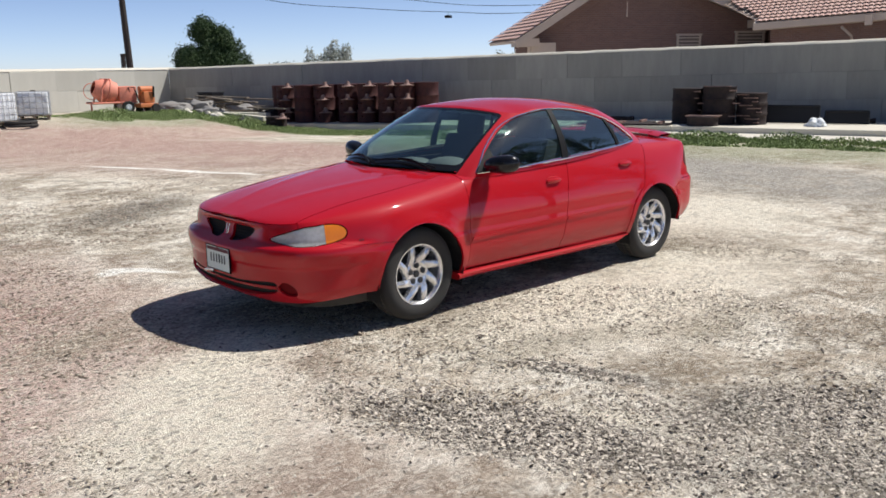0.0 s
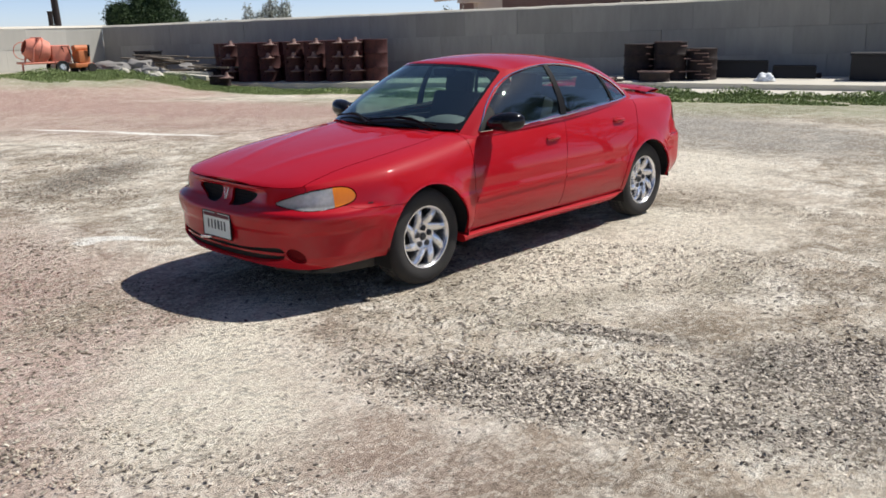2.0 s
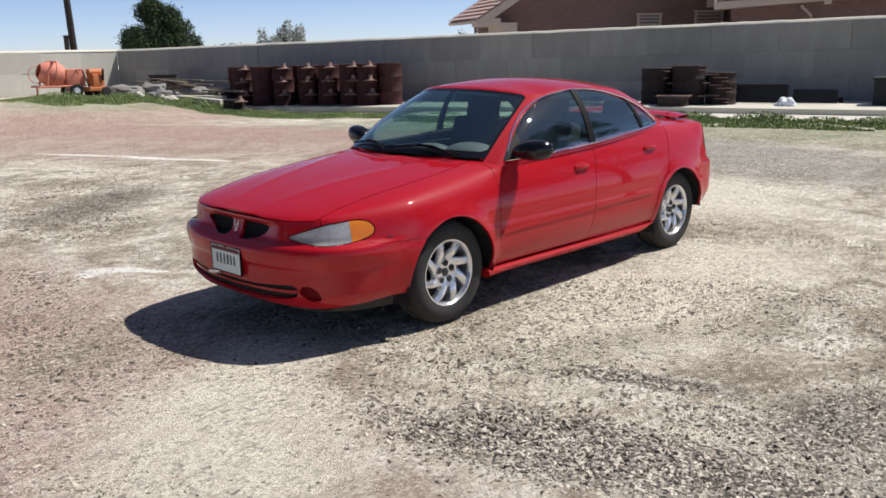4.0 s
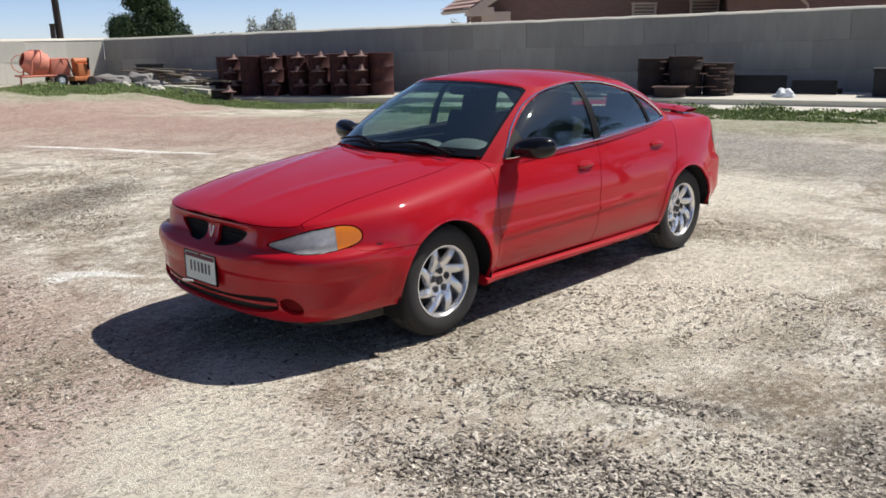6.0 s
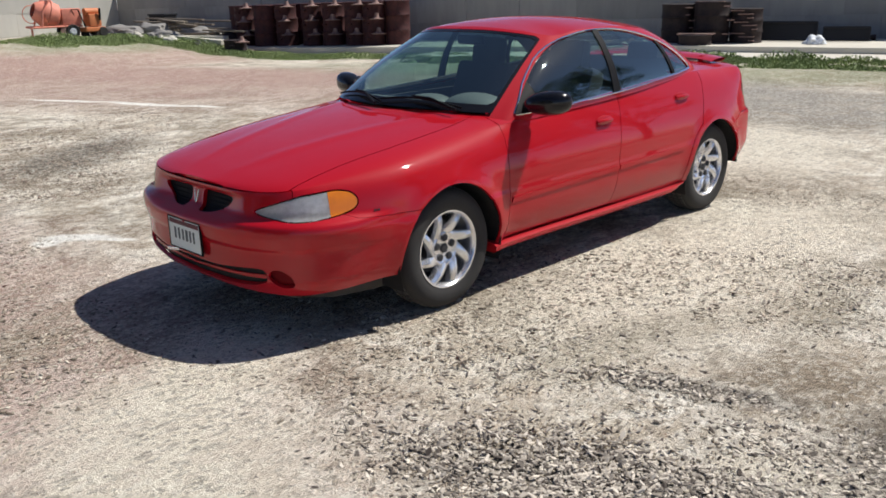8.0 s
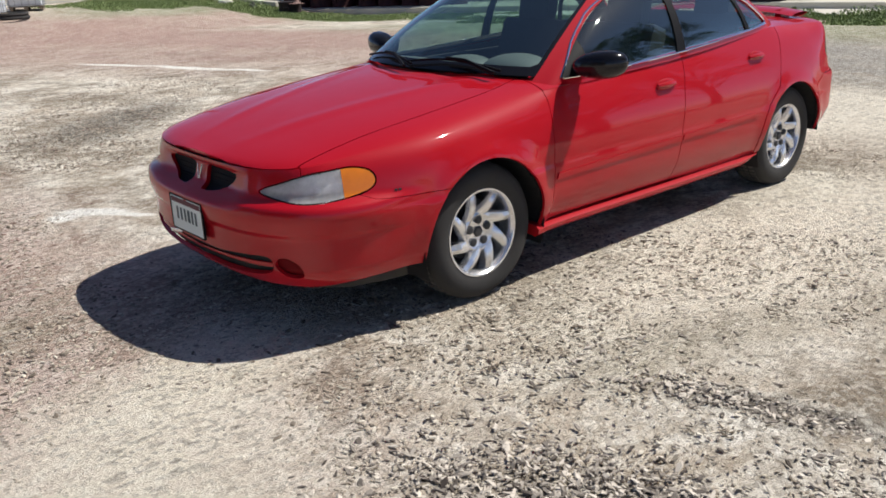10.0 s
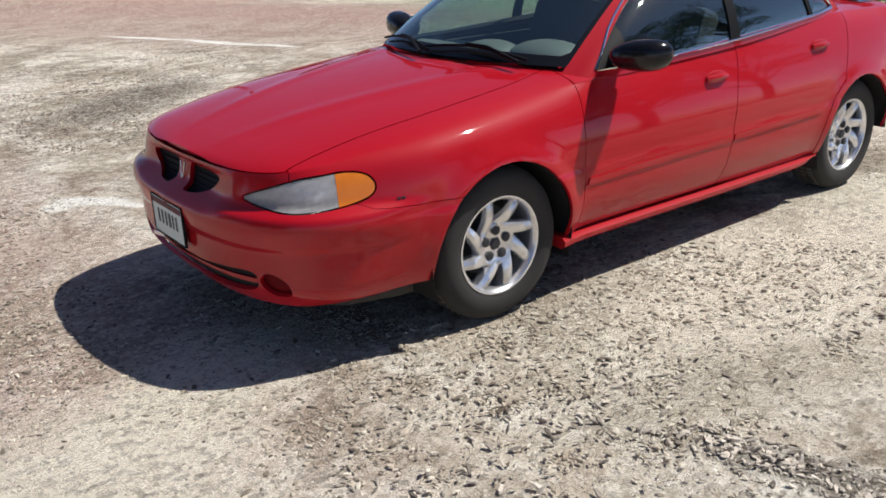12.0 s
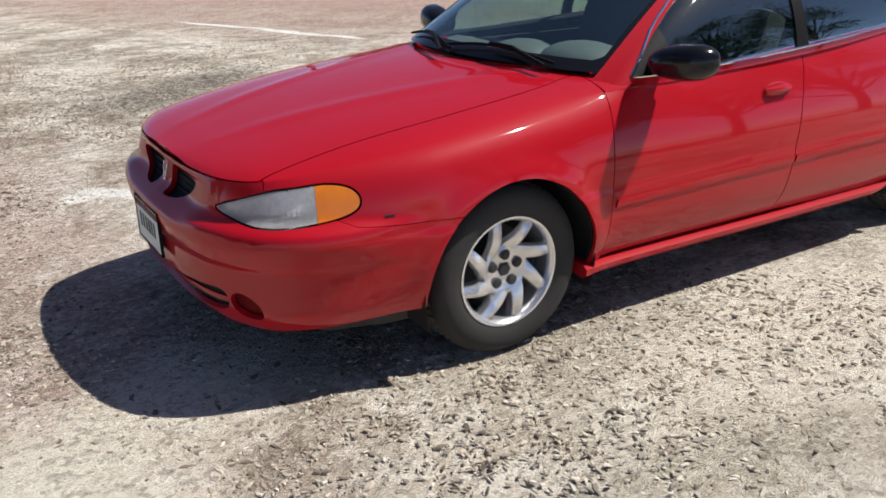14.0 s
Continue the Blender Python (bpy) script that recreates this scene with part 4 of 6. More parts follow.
def roof(u, t):
    u = np.clip(u, 0, 1)
    k = np.linspace(0, 1, 800)
    e = np.stack([np.interp(u, k, CROWN_S[:, i]) for i in range(3)], -1) * np.array([1, -1, 1])
    xm = np.interp(u, (0, 0.12, 0.4, 0.7, 0.9, 1), (0.985, 1.06, 1.35, 2.05, 2.37, 2.42))
    zm = ROOF_MID(xm)
    m = np.stack([xm, 0 * xm, np.maximum(zm, e[..., 2])], -1)
    t = np.asarray(t)[..., None]
    p = e + (m - e) * t
    p[..., 2] = (e[..., 2:] + (m[..., 2:] - e[..., 2:]) * (1 - (1 - t) ** 2.1))[..., 0]
    return p


roof_piece = trimmed(roof, np.linspace(0, 1, 140), np.linspace(0, 1, 24), lambda P, U, W: -1.0 + 0 * U)
shell("roof", [frame_piece, roof_piece] + mirrored([frame_piece, roof_piece]), PAINT, sedan, "red roof with slim pillars", depth=0.02)
shell("headliner", [frame_piece, roof_piece] + mirrored([frame_piece, roof_piece]), LINER, sedan, "grey roof lining", depth=0, offset=-0.024)
screen = cabin_piece(lambda P, U, W: signed(uw(U, W), SHIELD), 0, 0.30, 60)
shell("windshield", [screen] + mirrored([screen]), GLASS, sedan, "large raked tinted windshield", depth=0, offset=-0.004).visible_shadow = False
rear_glass = cabin_piece(lambda P, U, W: signed(uw(U, W), BACKLIGHT), 0.76, 1, 40)
shell("rear_window", [rear_glass] + mirrored([rear_glass]), GLASS, sedan, depth=0, offset=-0.004).visible_shadow = False
# black surround of the windshield
band = cabin_piece(lambda P, U, W: np.maximum(signed(uw(U, W), SHIELD), -signed(uw(U, W), np.array([(-0.5, 0.085), (-0.5, 0.93), (0.225, 0.93), (0.250, 0.90), (0.250, 0.12), (0.235, 0.085)]))), 0, 0.30, 90, 90)
shell("windshield_band", [band] + mirrored([band]), GLOSS_BLACK, sedan, "black band round the windshield", depth=0, offset=-0.002)
B_POST = np.array([(1.53, 0.93), (1.61, 0.93), (1.60, 1.20), (1.605, 1.36), (1.55, 1.36), (1.54, 1.18)])
C_POST = np.array([(2.285, 0.98), (2.325, 0.98), (2.225, 1.27), (2.19, 1.27)])
for side_y in (0, 1):
    fix = mirrored if side_y else (lambda p: p)
    for x0, x1 in ((0.3, 1.70), (1.62, 2.8)):
        cut = np.array([(x0, 0.7), (1.565, 0.7), (1.575, 1.5), (x0, 1.5)]) if x0 < 1 else np.array([(1.575, 0.7), (x1, 0.7), (x1, 1.5), (1.585, 1.5)])
        pane = cabin_piece(lambda P, U, W: np.maximum(np.maximum(signed(xz(P), DLO), signed(xz(P), cut)), side_only(U)), 0.27, 0.82, 120)
        shell("door_window", fix([pane]), GLASS, sedan, "tinted side window", depth=0, offset=-0.006).visible_shadow = False
    for post in (B_POST, C_POST):
        bar = cabin_piece(lambda P, U, W: np.maximum(np.maximum(signed(xz(P), DLO), signed(xz(P), post)), side_only(U)), 0.4, 0.82, 130, 50)
        shell("pillar_cover", fix([bar]), BLACK, sedan, "black window post", depth=0.006, offset=0.001)
    # bright strip round the side windows
    def trim_at(p):
        best = None
        for uu in np.linspace(0.28, 0.80, 140):
            lo, hi = cabin(np.array(uu), np.array(0.0)), cabin(np.array(uu), np.array(1.0))
            ww = np.clip((p[1] - lo[2]) / (hi[2] - lo[2]), 0, 1)
            q = cabin(np.array(uu), np.array(ww))
            e = abs(q[0] - p[0]) + abs(q[2] - p[1])
            if best is None or e < best[0]:
                best = (e, q)
        return best[1]
    rim = [trim_at(p) for p in DLO[::2]]
    rim = [(q[0], (q[1] - 0.003) * (-1 if side_y else 1), q[2]) for q in rim]
    part("window_trim", tube(rim, 0.0056, 6), CHROME, sedan, "thin bright trim above the side windows", smooth=True)
    belt = [trim_at((x, float(np.interp(x, (0.6, 1.1, 1.7, 2.35, 2.54), (0.922, 0.933, 0.960, 1.004, 1.020))))) for x in np.linspace(0.61, 2.54, 26)]
    belt = [(q[0], (q[1] - 0.006) * (-1 if side_y else 1), q[2]) for q in belt]
    part("belt_trim", tube(belt, 0.0055, 6), CHROME, sedan, "bright belt moulding", smooth=True)
    part("window_seal", tube([(x, y * 0.965, z - 0.006) for x, y, z in belt], 0.014, 6), BLACK, sedan, "black seal along the window sill", smooth=True)

# ---- lamps, grille and plate at the nose ----
SPLIT = A(-0.715)
CLEAR_SIDE = np.array([(0, 0), (SPLIT + 0.008, 0), (SPLIT - 0.004, 1), (0, 1)])
AMBER_SIDE = np.array([(SPLIT - 0.007, 0), (3, 0), (3, 1), (SPLIT - 0.019, 1)])
for s in (0, 1):
    fix = mirrored if s else (lambda p: p)
    lamp_body = shell("headlight", fix([wall_piece(LAMP, gap=-0.006, span=(A(-1.05), A(-0.4)), nu=100, nw=100)]), BLACK, sedan, "headlight with hazy lens and amber indicator", depth=0.0, offset=-0.034)
    lam = lambda cut, gap: trimmed(side_wall, np.linspace(A(-1.05), A(-0.4), 100), np.linspace(0.5, 1, 70), lambda P, U, W: np.maximum(signed(on_wall(P, U, W), LAMP), signed(on_wall(P, U, W), cut)) + gap)
    shell("reflector", fix([lam(CLEAR_SIDE, 0.008)]), REFLECTOR, lamp_body, "silvery reflector", depth=0.0, offset=-0.026)
    shell("indicator", fix([lam(AMBER_SIDE, 0.005)]), AMBER, lamp_body, "amber indicator lamp", depth=0.03, offset=-0.003)
    bowl_at = side_wall(np.array(A(-0.775)), np.array(0.86))
    bowl = lathe([(0.0, -0.020), (0.010, -0.019), (0.012, -0.004), (0.016, -0.008), (0.034, 0.004), (0.036, 0.001)], 24)
    bm_m = Matrix.Translation((bowl_at[0] + 0.030, bowl_at[1] * (-1 if s else 1) + (-0.012 if s else 0.012), 0.652)) @ Vector((-0.78, (0.6 if s else -0.6), 0.15)).to_track_quat("Z", "Y").to_matrix().to_4x4()
    bmesh.ops.transform(bowl, matrix=bm_m, verts=bowl.verts[:])
    part("lamp_bowl", bowl, REFLECTOR, lamp_body, "round lamp bowl", smooth=True)
    lens = shell("lens", fix([lam(CLEAR_SIDE, 0.005)]), LENS, lamp_body, "hazed clear lens", depth=0.0, offset=-0.004)
    lens.visible_shadow = False
    grill = shell("grille", fix([wall_piece(GRILLE, gap=-0.008, span=(0, 0.5), nu=60, nw=90)]), BLACK, sedan, "black grille opening", depth=0, offset=-0.045)
    for zz in np.linspace(0.60, 0.665, 4):
        pts = []
        for uu in np.linspace(0.07, 0.325, 13):
            p = side_wall(np.array(uu), np.array((zz - 0.22) / (0.715 - 0.22)))
            if signed(np.array([[uu, p[2]]]), GRILLE)[0] < 0:
                pts.append((p[0] + 0.024, p[1] * (-1 if s else 1), p[2]))
        if len(pts) > 2:
            part("grille_bar", tube(pts, 0.004, 5), BLACK, grill)
    fog = shell("fog_lamp_recess", fix([wall_piece(FOG, gap=-0.006, span=(A(-1.05), A(-0.7)), nu=60, nw=90)]), SHADED_RED, sedan, "round recess in the bumper corner with shade put into its red", depth=0, offset=-0.024)
intake = wall_piece(INTAKE, gap=-0.008, span=(0, 0.7), nu=60, nw=90)
shell("lower_intake", [intake] + mirrored([intake]), SHADED_RED, sedan, "lower air intake with shade put into its red", depth=0, offset=-0.045)
slot = [(-0.2, 0.302), (0.57, 0.330), (0.57, 0.312), (-0.2, 0.286)]
slat = wall_piece(slot, gap=0, span=(0, 0.6), nu=50, nw=140)
shell("intake_slat", [slat] + mirrored([slat]), PAINT, sedan, "red slat across the intake", depth=0.02, offset=-0.016)
emblem = bmesh.new()
for lean in (-1, 1):
    add_box(emblem, (0.006, 0.006, 0.070), Matrix.Translation((-0.972, lean * 0.013, 0.640)) @ Matrix.Rotation(radians(10), 4, "Y") @ Matrix.Rotation(radians(-14 * lean), 4, "X"), 0.002)
part("nose_emblem", emblem, ALLOY, sedan, "slim silver arrow-shaped nose emblem")

# licence plate with a plain frame and illegible characters as bars
plate = part("license_plate", box((0.006, 0.305, 0.155), Matrix.Translation((-1.058, 0.0, 0.448)), 0.002), PLATE_WHITE, sedan, "white licence plate with dark characters")
part("band", box((0.003, 0.285, 0.022), Matrix.Translation((-1.062, 0.0, 0.508))), PLATE_TOP, plate, "dark red band")
for k, y in enumerate((-0.085, -0.05, -0.015, 0.022, 0.06, 0.098)):
    part("bar", box((0.003, 0.014 if k != 2 else 0.020, 0.058), Matrix.Translation((-1.062, y - 0.007, 0.448))), PLATE_INK, plate)
bm = bmesh.new()
for y, z, sy, sz in ((0.0, 0.528, 0.318, 0.006), (0.0, 0.368, 0.318, 0.006), (-0.1555, 0.448, 0.006, 0.165), (0.1555, 0.448, 0.006, 0.165)):
    add_box(bm, (0.012, sy, sz), Matrix.Translation((-1.0575, y, z)), 0.002)
part("frame", bm, BLACK, plate, "dark plate frame")
part("bracket", box((0.012, 0.12, 0.018), Matrix.Translation((-1.05, 0.155, 0.345)) @ Matrix.Rotation(radians(-8), 4, "X"), 0.003), ALLOY, plate, "small bent silver bracket")

# ---- door mirrors, handles, wipers, badge, aerial ----
for sgn in (-1, 1):
    out, aft = (0.920, 0.715) if sgn < 0 else (0.862, 0.755)
    bm = bmesh.new()
    bmesh.ops.create_uvsphere(bm, u_segments=28, v_segments=16, radius=1.0)
    for v in bm.verts:
        x, y, z = v.co
        flat = 0.048 if x > 0 else 0.090
        k = 1 - 0.25 * (1 - y * sgn) * 0.5
        v.co = (aft + np.sign(x) * abs(x) ** 0.8 * flat + 0.03 * (y * sgn), sgn * (out + 0.130 * np.sign(y) * abs(y) ** 0.85 * sgn), 0.990 + np.sign(z) * abs(z) ** 0.85 * 0.077 * k + 0.010 * y * sgn)
    mir = part("door_mirror", bm, GLOSS_BLACK, sedan, "black door mirror", smooth=True)
    foot = bmesh.new()
    add_tube(foot, [(aft + 0.02, sgn * 0.765, 0.970), (aft + 0.013, sgn * 0.79, 0.972), (aft + 0.005, sgn * (out - 0.05), 0.978)], [0.040, 0.038, 0.036], 10)
    part("mirror_foot", foot, BLACK, mir, smooth=True)
    tri = np.array([(0.50, 0.85), (0.80, 0.85), (0.80, 1.25), (0.50, 1.25)])
    sail = cabin_piece(lambda P, U, W: np.maximum(np.maximum(signed(xz(P), DLO), signed(xz(P), tri)), side_only(U)), 0.28, 0.45, 90, 60)
    shell("mirror_sail", [sail] if sgn < 0 else mirrored([sail]), BLACK, mir, "black triangle behind the mirror", depth=0.004, offset=0.001)
    glass_bm = box((0.006, 0.16, 0.085), Matrix.Translation((aft + 0.053, sgn * (out + 0.005), 0.99)), 0.003)
    part("mirror_glass", glass_bm, CHROME, mir)
    for hx, hz in ((1.375, 0.802), (2.305, 0.852)):
        w = (hz - float(Z_LOW(hx))) / (float(Z_TOP(hx)) - float(Z_LOW(hx)))
        p = side_wall(np.array(A(hx)), np.array(w))
        cup = bmesh.new()
        bmesh.ops.create_uvsphere(cup, u_segments=20, v_segments=10, radius=1.0)
        bmesh.ops.transform(cup, matrix=Matrix.Translation((hx, -p[1] * sgn, hz)) @ Matrix.Diagonal((0.082, 0.010, 0.034, 1)), verts=cup.verts[:])
        handle = part("door_handle", cup, PAINT, sedan, smooth=True)
        yy = -p[1] * sgn + sgn * 0.018
        part("grip", tube([(hx - 0.075, yy - sgn * 0.014, hz), (hx - 0.05, yy, hz + 0.004), (hx + 0.05, yy, hz + 0.004), (hx + 0.075, yy - sgn * 0.014, hz)], 0.013, 8), PAINT, handle, smooth=True)
badge = bmesh.new()
for bx in (-0.498, -0.480):
    p = side_wall(np.array(A(bx)), np.array((0.606 - 0.232) / (0.775 - 0.232)))
    add_box(badge, (0.012, 0.004, 0.008), Matrix.Translation((bx, p[1] - 0.003, 0.606)) @ Matrix.Rotation(radians(-18), 4, "Z"))
part("badge", badge, ALLOY_DARK, sedan, "small dark chromed badge")
for y0, y1 in ((-0.55, 0.02), (-0.02, 0.52)):
    bm = bmesh.new()
    pts = []
    for k in np.linspace(0, 1, 10):
        y = y0 + (y1 - y0) * k
        uu = np.interp(abs(y), (0, 0.3, 0.54, 0.69), (0, 1 / 11, 2 / 11, 3 / 11))
        p = cabin(np.array(uu), np.array(0.02 + 0.055 * math.sin(k * math.pi) + 0.02 * k))
        pts.append((p[0] - 0.016, y, p[2] + 0.010))
    add_tube(bm, pts, 0.0065, 6)
    wiper = part("wiper", bm, BLACK, sedan, "black wiper", smooth=True)
    part("wiper_arm", tube([(pts[0][0] - 0.05, y0, pts[0][2] - 0.005), (pts[3][0] - 0.015, pts[3][1], pts[3][2] + 0.012), (pts[5][0] - 0.005, pts[5][1], pts[5][2] + 0.008)], 0.009, 6), BLACK, wiper, smooth=True)
cowl = bmesh.new()
prev = None
for k in np.linspace(-1, 1, 41):
    y = 0.63 * k
    xa = float(np.interp(abs(y), (0, 0.2, 0.42, 0.56, 0.7), (0.30, 0.32, 0.39, 0.49, 0.60)))
    za = float(lid(np.array(xa), np.array(y))[2]) - 0.012
    ub = np.interp(abs(y), (0, 0.3, 0.54, 0.70), (0, 1 / 11, 2 / 11, 3 / 11))
    pb = cabin(np.array(ub), np.array(0.05))
    q = [cowl.verts.new((xa - 0.03, y, za - 0.01)), cowl.verts.new((pb[0] + 0.01, y, max(pb[2] - 0.015, za)))]
    if prev:
        cowl.faces.new((prev[0], q[0], q[1], prev[1]))
    prev = q
bmesh.ops.solidify(cowl, geom=cowl.faces[:], thickness=0.012)
part("cowl", cowl, BLACK, sedan, "black cowl panel")

# boot spoiler
bm = bmesh.new()
prev = None
for k in np.linspace(-1, 1, 25):
    y, drop = 0.60 * k, 0.03 * abs(k) ** 3
    xs = 3.27 - 0.06 * k * k
    ring = [bm.verts.new((xs + dx, y, 1.052 - drop + dz)) for dx, dz in ((-0.11, -0.004), (-0.05, 0.012), (0.06, 0.018), (0.11, 0.010), (0.05, -0.008), (-0.05, -0.012))]
    if prev:
        for i in range(6):
            bm.faces.new((prev[i], ring[i], ring[(i + 1) % 6], prev[(i + 1) % 6]))
    prev = ring
spoiler = part("spoiler", bm, PAINT, sedan, "low red boot spoiler", smooth=True)
for y in (-0.46, 0.46):
    part("spoiler_post", box((0.14, 0.05, 0.06), Matrix.Translation((3.24, y, 1.025)), 0.015), PAINT, spoiler)


# ---- wheels ----
def wheel_parts(ax, sgn):
    m = Matrix.Translation((ax, sgn * 0.742, HUB_Z + 0.006)) @ Matrix.Rotation(radians(-90 * sgn), 4, "X")   # local z points outwards
    R = TYRE_R + 0.004
    prof = [(0.205, -0.11), (0.225, -0.118), (0.27, -0.123), (0.30, -0.117), (R - 0.006, -0.102), (R, -0.085), (R, 0.07 - 0.02), (R - 0.006, 0.066), (0.302, 0.086), (0.275, 0.096), (0.245, 0.095), (0.222, 0.088), (0.208, 0.078), (0.206, -0.02)]
    tyre = part("wheel", lathe(prof, 64, m, True), RUBBER, sedan, "dusty black tyre on an alloy rim", smooth=True)
    tread = bmesh.new()
    for k in range(60):
        a = k * math.tau / 60
        for h, tw in ((-0.06, 0.25), (-0.02, -0.25), (0.025, 0.25)):
            add_box(tread, (0.008, 0.020, 0.030), m @ Matrix.Rotation(a, 4, "Z") @ Matrix.Translation((R + 0.0005, 0, h)) @ Matrix.Rotation(tw, 4, "X"))
    part("tread", tread, TREAD_DUST, tyre, "dusty tread blocks")
    rim_bm = lathe([(0.150, -0.09), (0.196, -0.07), (0.198, 0.045), (0.203, 0.068), (0.213, 0.080), (0.211, 0.086), (0.203, 0.085), (0.193, 0.074), (0.189, 0.05), (0.186, -0.06), (0.14, -0.08)], 64, m, True)
    rim = part("rim", rim_bm, ALLOY, tyre, "silver alloy rim with swirled spokes", smooth=True)
    part("brake_disc", lathe([(0.0, -0.03), (0.15, -0.03), (0.15, -0.045), (0.0, -0.045)], 40, m), ALLOY_DARK, tyre)
    part("rim_back", lathe([(0.0, -0.055), (0.185, -0.055)], 40, m), UNDER, tyre)
    n = 8
    for k in range(n):
        bm = bmesh.new()
        rings = []
        for t in np.linspace(0, 1, 9):
            a0 = k * math.tau / n
            c0 = Vector((0.080 * math.cos(a0), 0.080 * math.sin(a0), 0)).lerp(Vector((0.196 * math.cos(a0 + sgn * 0.55), 0.196 * math.sin(a0 + sgn * 0.55), 0)), t)
            r, a = c0.length, math.atan2(c0.y, c0.x)
            wd = 0.032 - 0.010 * t
            h = 0.050 + 0.020 * math.sin(t * math.pi * 0.8) + 0.006 * t
            c = Vector((r * math.cos(a), r * math.sin(a), h))
            tang = Vector((-math.sin(a0 + sgn * 0.78), math.cos(a0 + sgn * 0.78), 0))
            lean = 0.026
            rings.append([bm.verts.new(m @ (c + tang * x + Vector((0, 0, z)))) for x, z in ((-wd, -lean - 0.016), (-wd * 0.9, -0.004), (0, 0.007), (wd * 0.75, 0.002), (wd, -0.02), (0, -0.03))])
        for r0, r1 in zip(rings, rings[1:]):
            for i in range(6):
                bm.faces.new((r0[i], r1[i], r1[(i + 1) % 6], r0[(i + 1) % 6]))
        bmesh.ops.recalc_face_normals(bm, faces=bm.faces[:])
        part("spoke", bm, ALLOY, rim, smooth=True)
    hub_bm = lathe([(0.0, 0.048), (0.066, 0.050), (0.086, 0.060), (0.097, 0.056), (0.102, 0.02)], 40, m)
    part("hub", hub_bm, ALLOY, rim, smooth=True)
    part("centre_cap", lathe([(0.0, 0.058), (0.023, 0.057), (0.029, 0.050), (0.030, 0.03)], 6, m), ALLOY_DARK, rim, "dark hexagonal centre cap")
    for k in range(5):
        a = k * math.tau / 5 + 0.3
        part("lug_nut", lathe([(0.0, 0.050), (0.013, 0.050), (0.0205, 0.046), (0.0205, 0.03)], 10, m @ Matrix.Translation((0.058 * math.cos(a), 0.058 * math.sin(a), 0.011))), ALLOY_DARK, rim, "dark lug nut")


for ax in (0.0, AXLE):
    for sgn in (-1, 1):
        wheel_parts(ax, sgn)


# ---- inside the car ----
def seat(x, y, lean, wide, name, label):
    bm = bmesh.new()
    add_box(bm, (0.50, wide, 0.16), Matrix.Translation((x - 0.05, y, 0.47)) @ Matrix.Rotation(radians(-6), 4, "Y"), 0.05)
    s = part(name, bm, CLOTH, sedan, label, smooth=True)
    bk = bmesh.new()
    add_box(bk, (0.15, wide, 0.60), Matrix.Translation((x + 0.24, y, 0.80)) @ Matrix.Rotation(radians(lean), 4, "Y"), 0.05)
    part("backrest", bk, CLOTH, s, smooth=True)
    heads = (0,) if wide < 0.7 else (-0.36, 0.36)
    for h in heads:
        hr = bmesh.new()
        add_box(hr, (0.10, 0.27, 0.19), Matrix.Translation((x + 0.345, y + h, 1.165 if wide < 0.7 else 1.10)) @ Matrix.Rotation(radians(lean * 0.6), 4, "Y"), 0.04)
        part("headrest", hr, CLOTH, s, smooth=True)


seat(1.30, -0.36, 20, 0.50, "front_seat", "dark grey cloth front seat")
seat(1.30, 0.36, 20, 0.50, "front_seat", "dark grey cloth front seat")
seat(2.20, 0.0, 24, 1.20, "rear_seat", "dark grey cloth rear bench")
bm = bmesh.new()
prev = None
for k in np.linspace(-1, 1, 31):
    y = 0.68 * k
    x0 = 0.36 + 0.20 * abs(k) ** 2.4
    hump = 0.035 * math.exp(-((y + 0.36) / 0.2) ** 2) + 0.02 * math.exp(-((y - 0.3) / 0.25) ** 2)
    ring = [bm.verts.new(p) for p in ((x0, y, 0.90), (x0 + 0.2, y, 0.925 + hump), (0.80, y, 0.915 + hump), (0.86, y, 0.87), (0.82, y, 0.70), (0.70, y, 0.55), (x0, y, 0.55))]
    if prev:
        for i in range(6):
            bm.faces.new((prev[i], ring[i], ring[i + 1], prev[i + 1]))
    prev = ring
dash = part("dashboard", bm, DASH, sedan, "grey dashboard", smooth=True)
for hx, hy, sx, sy, sz in ((0.70, -0.37, 0.17, 0.21, 0.085), (0.66, -0.02, 0.15, 0.17, 0.06)):
    bm = bmesh.new()
    bmesh.ops.create_uvsphere(bm, u_segments=24, v_segments=14, radius=1.0)
    bmesh.ops.transform(bm, matrix=Matrix.Translation((hx, hy, 0.925)) @ Matrix.Diagonal((sx, sy, sz, 1)), verts=bm.verts[:])
    part("instrument_hood", bm, DASH, dash, "rounded grey instrument hood", smooth=True)
wheel_m = Matrix.Translation((0.95, -0.36, 0.83)) @ Matrix.Rotation(radians(-62), 4, "Y")
sw = part("steering_wheel", tube([wheel_m @ Vector((0.185 * math.cos(a), 0.185 * math.sin(a), 0)) for a in np.linspace(0, math.tau, 33)], 0.015, 8), BLACK, sedan, smooth=True)
bm = bmesh.new()
add_box(bm, (0.30, 0.05, 0.02), wheel_m, 0.005)
add_box(bm, (0.12, 0.15, 0.04), wheel_m, 0.015)
add_tube(bm, [wheel_m @ Vector((0, 0, 0)), wheel_m @ Vector((0, 0, -0.18))], 0.03, 8)
part("boss", bm, BLACK, sw)
part("inner_mirror", box((0.03, 0.22, 0.06), Matrix.Translation((1.07, 0.0, 1.285)), 0.012), BLACK, sedan)
part("parcel_shelf", box((0.42, 1.2, 0.03), Matrix.Translation((2.66, 0, 0.985)), 0.01), CLOTH, sedan)
for sgn in (-1, 1):
    part("door_card", box((1.80, 0.04, 0.58), Matrix.Translation((1.62, sgn * 0.745, 0.60)), 0.02), CLOTH, sedan, "dark door lining")


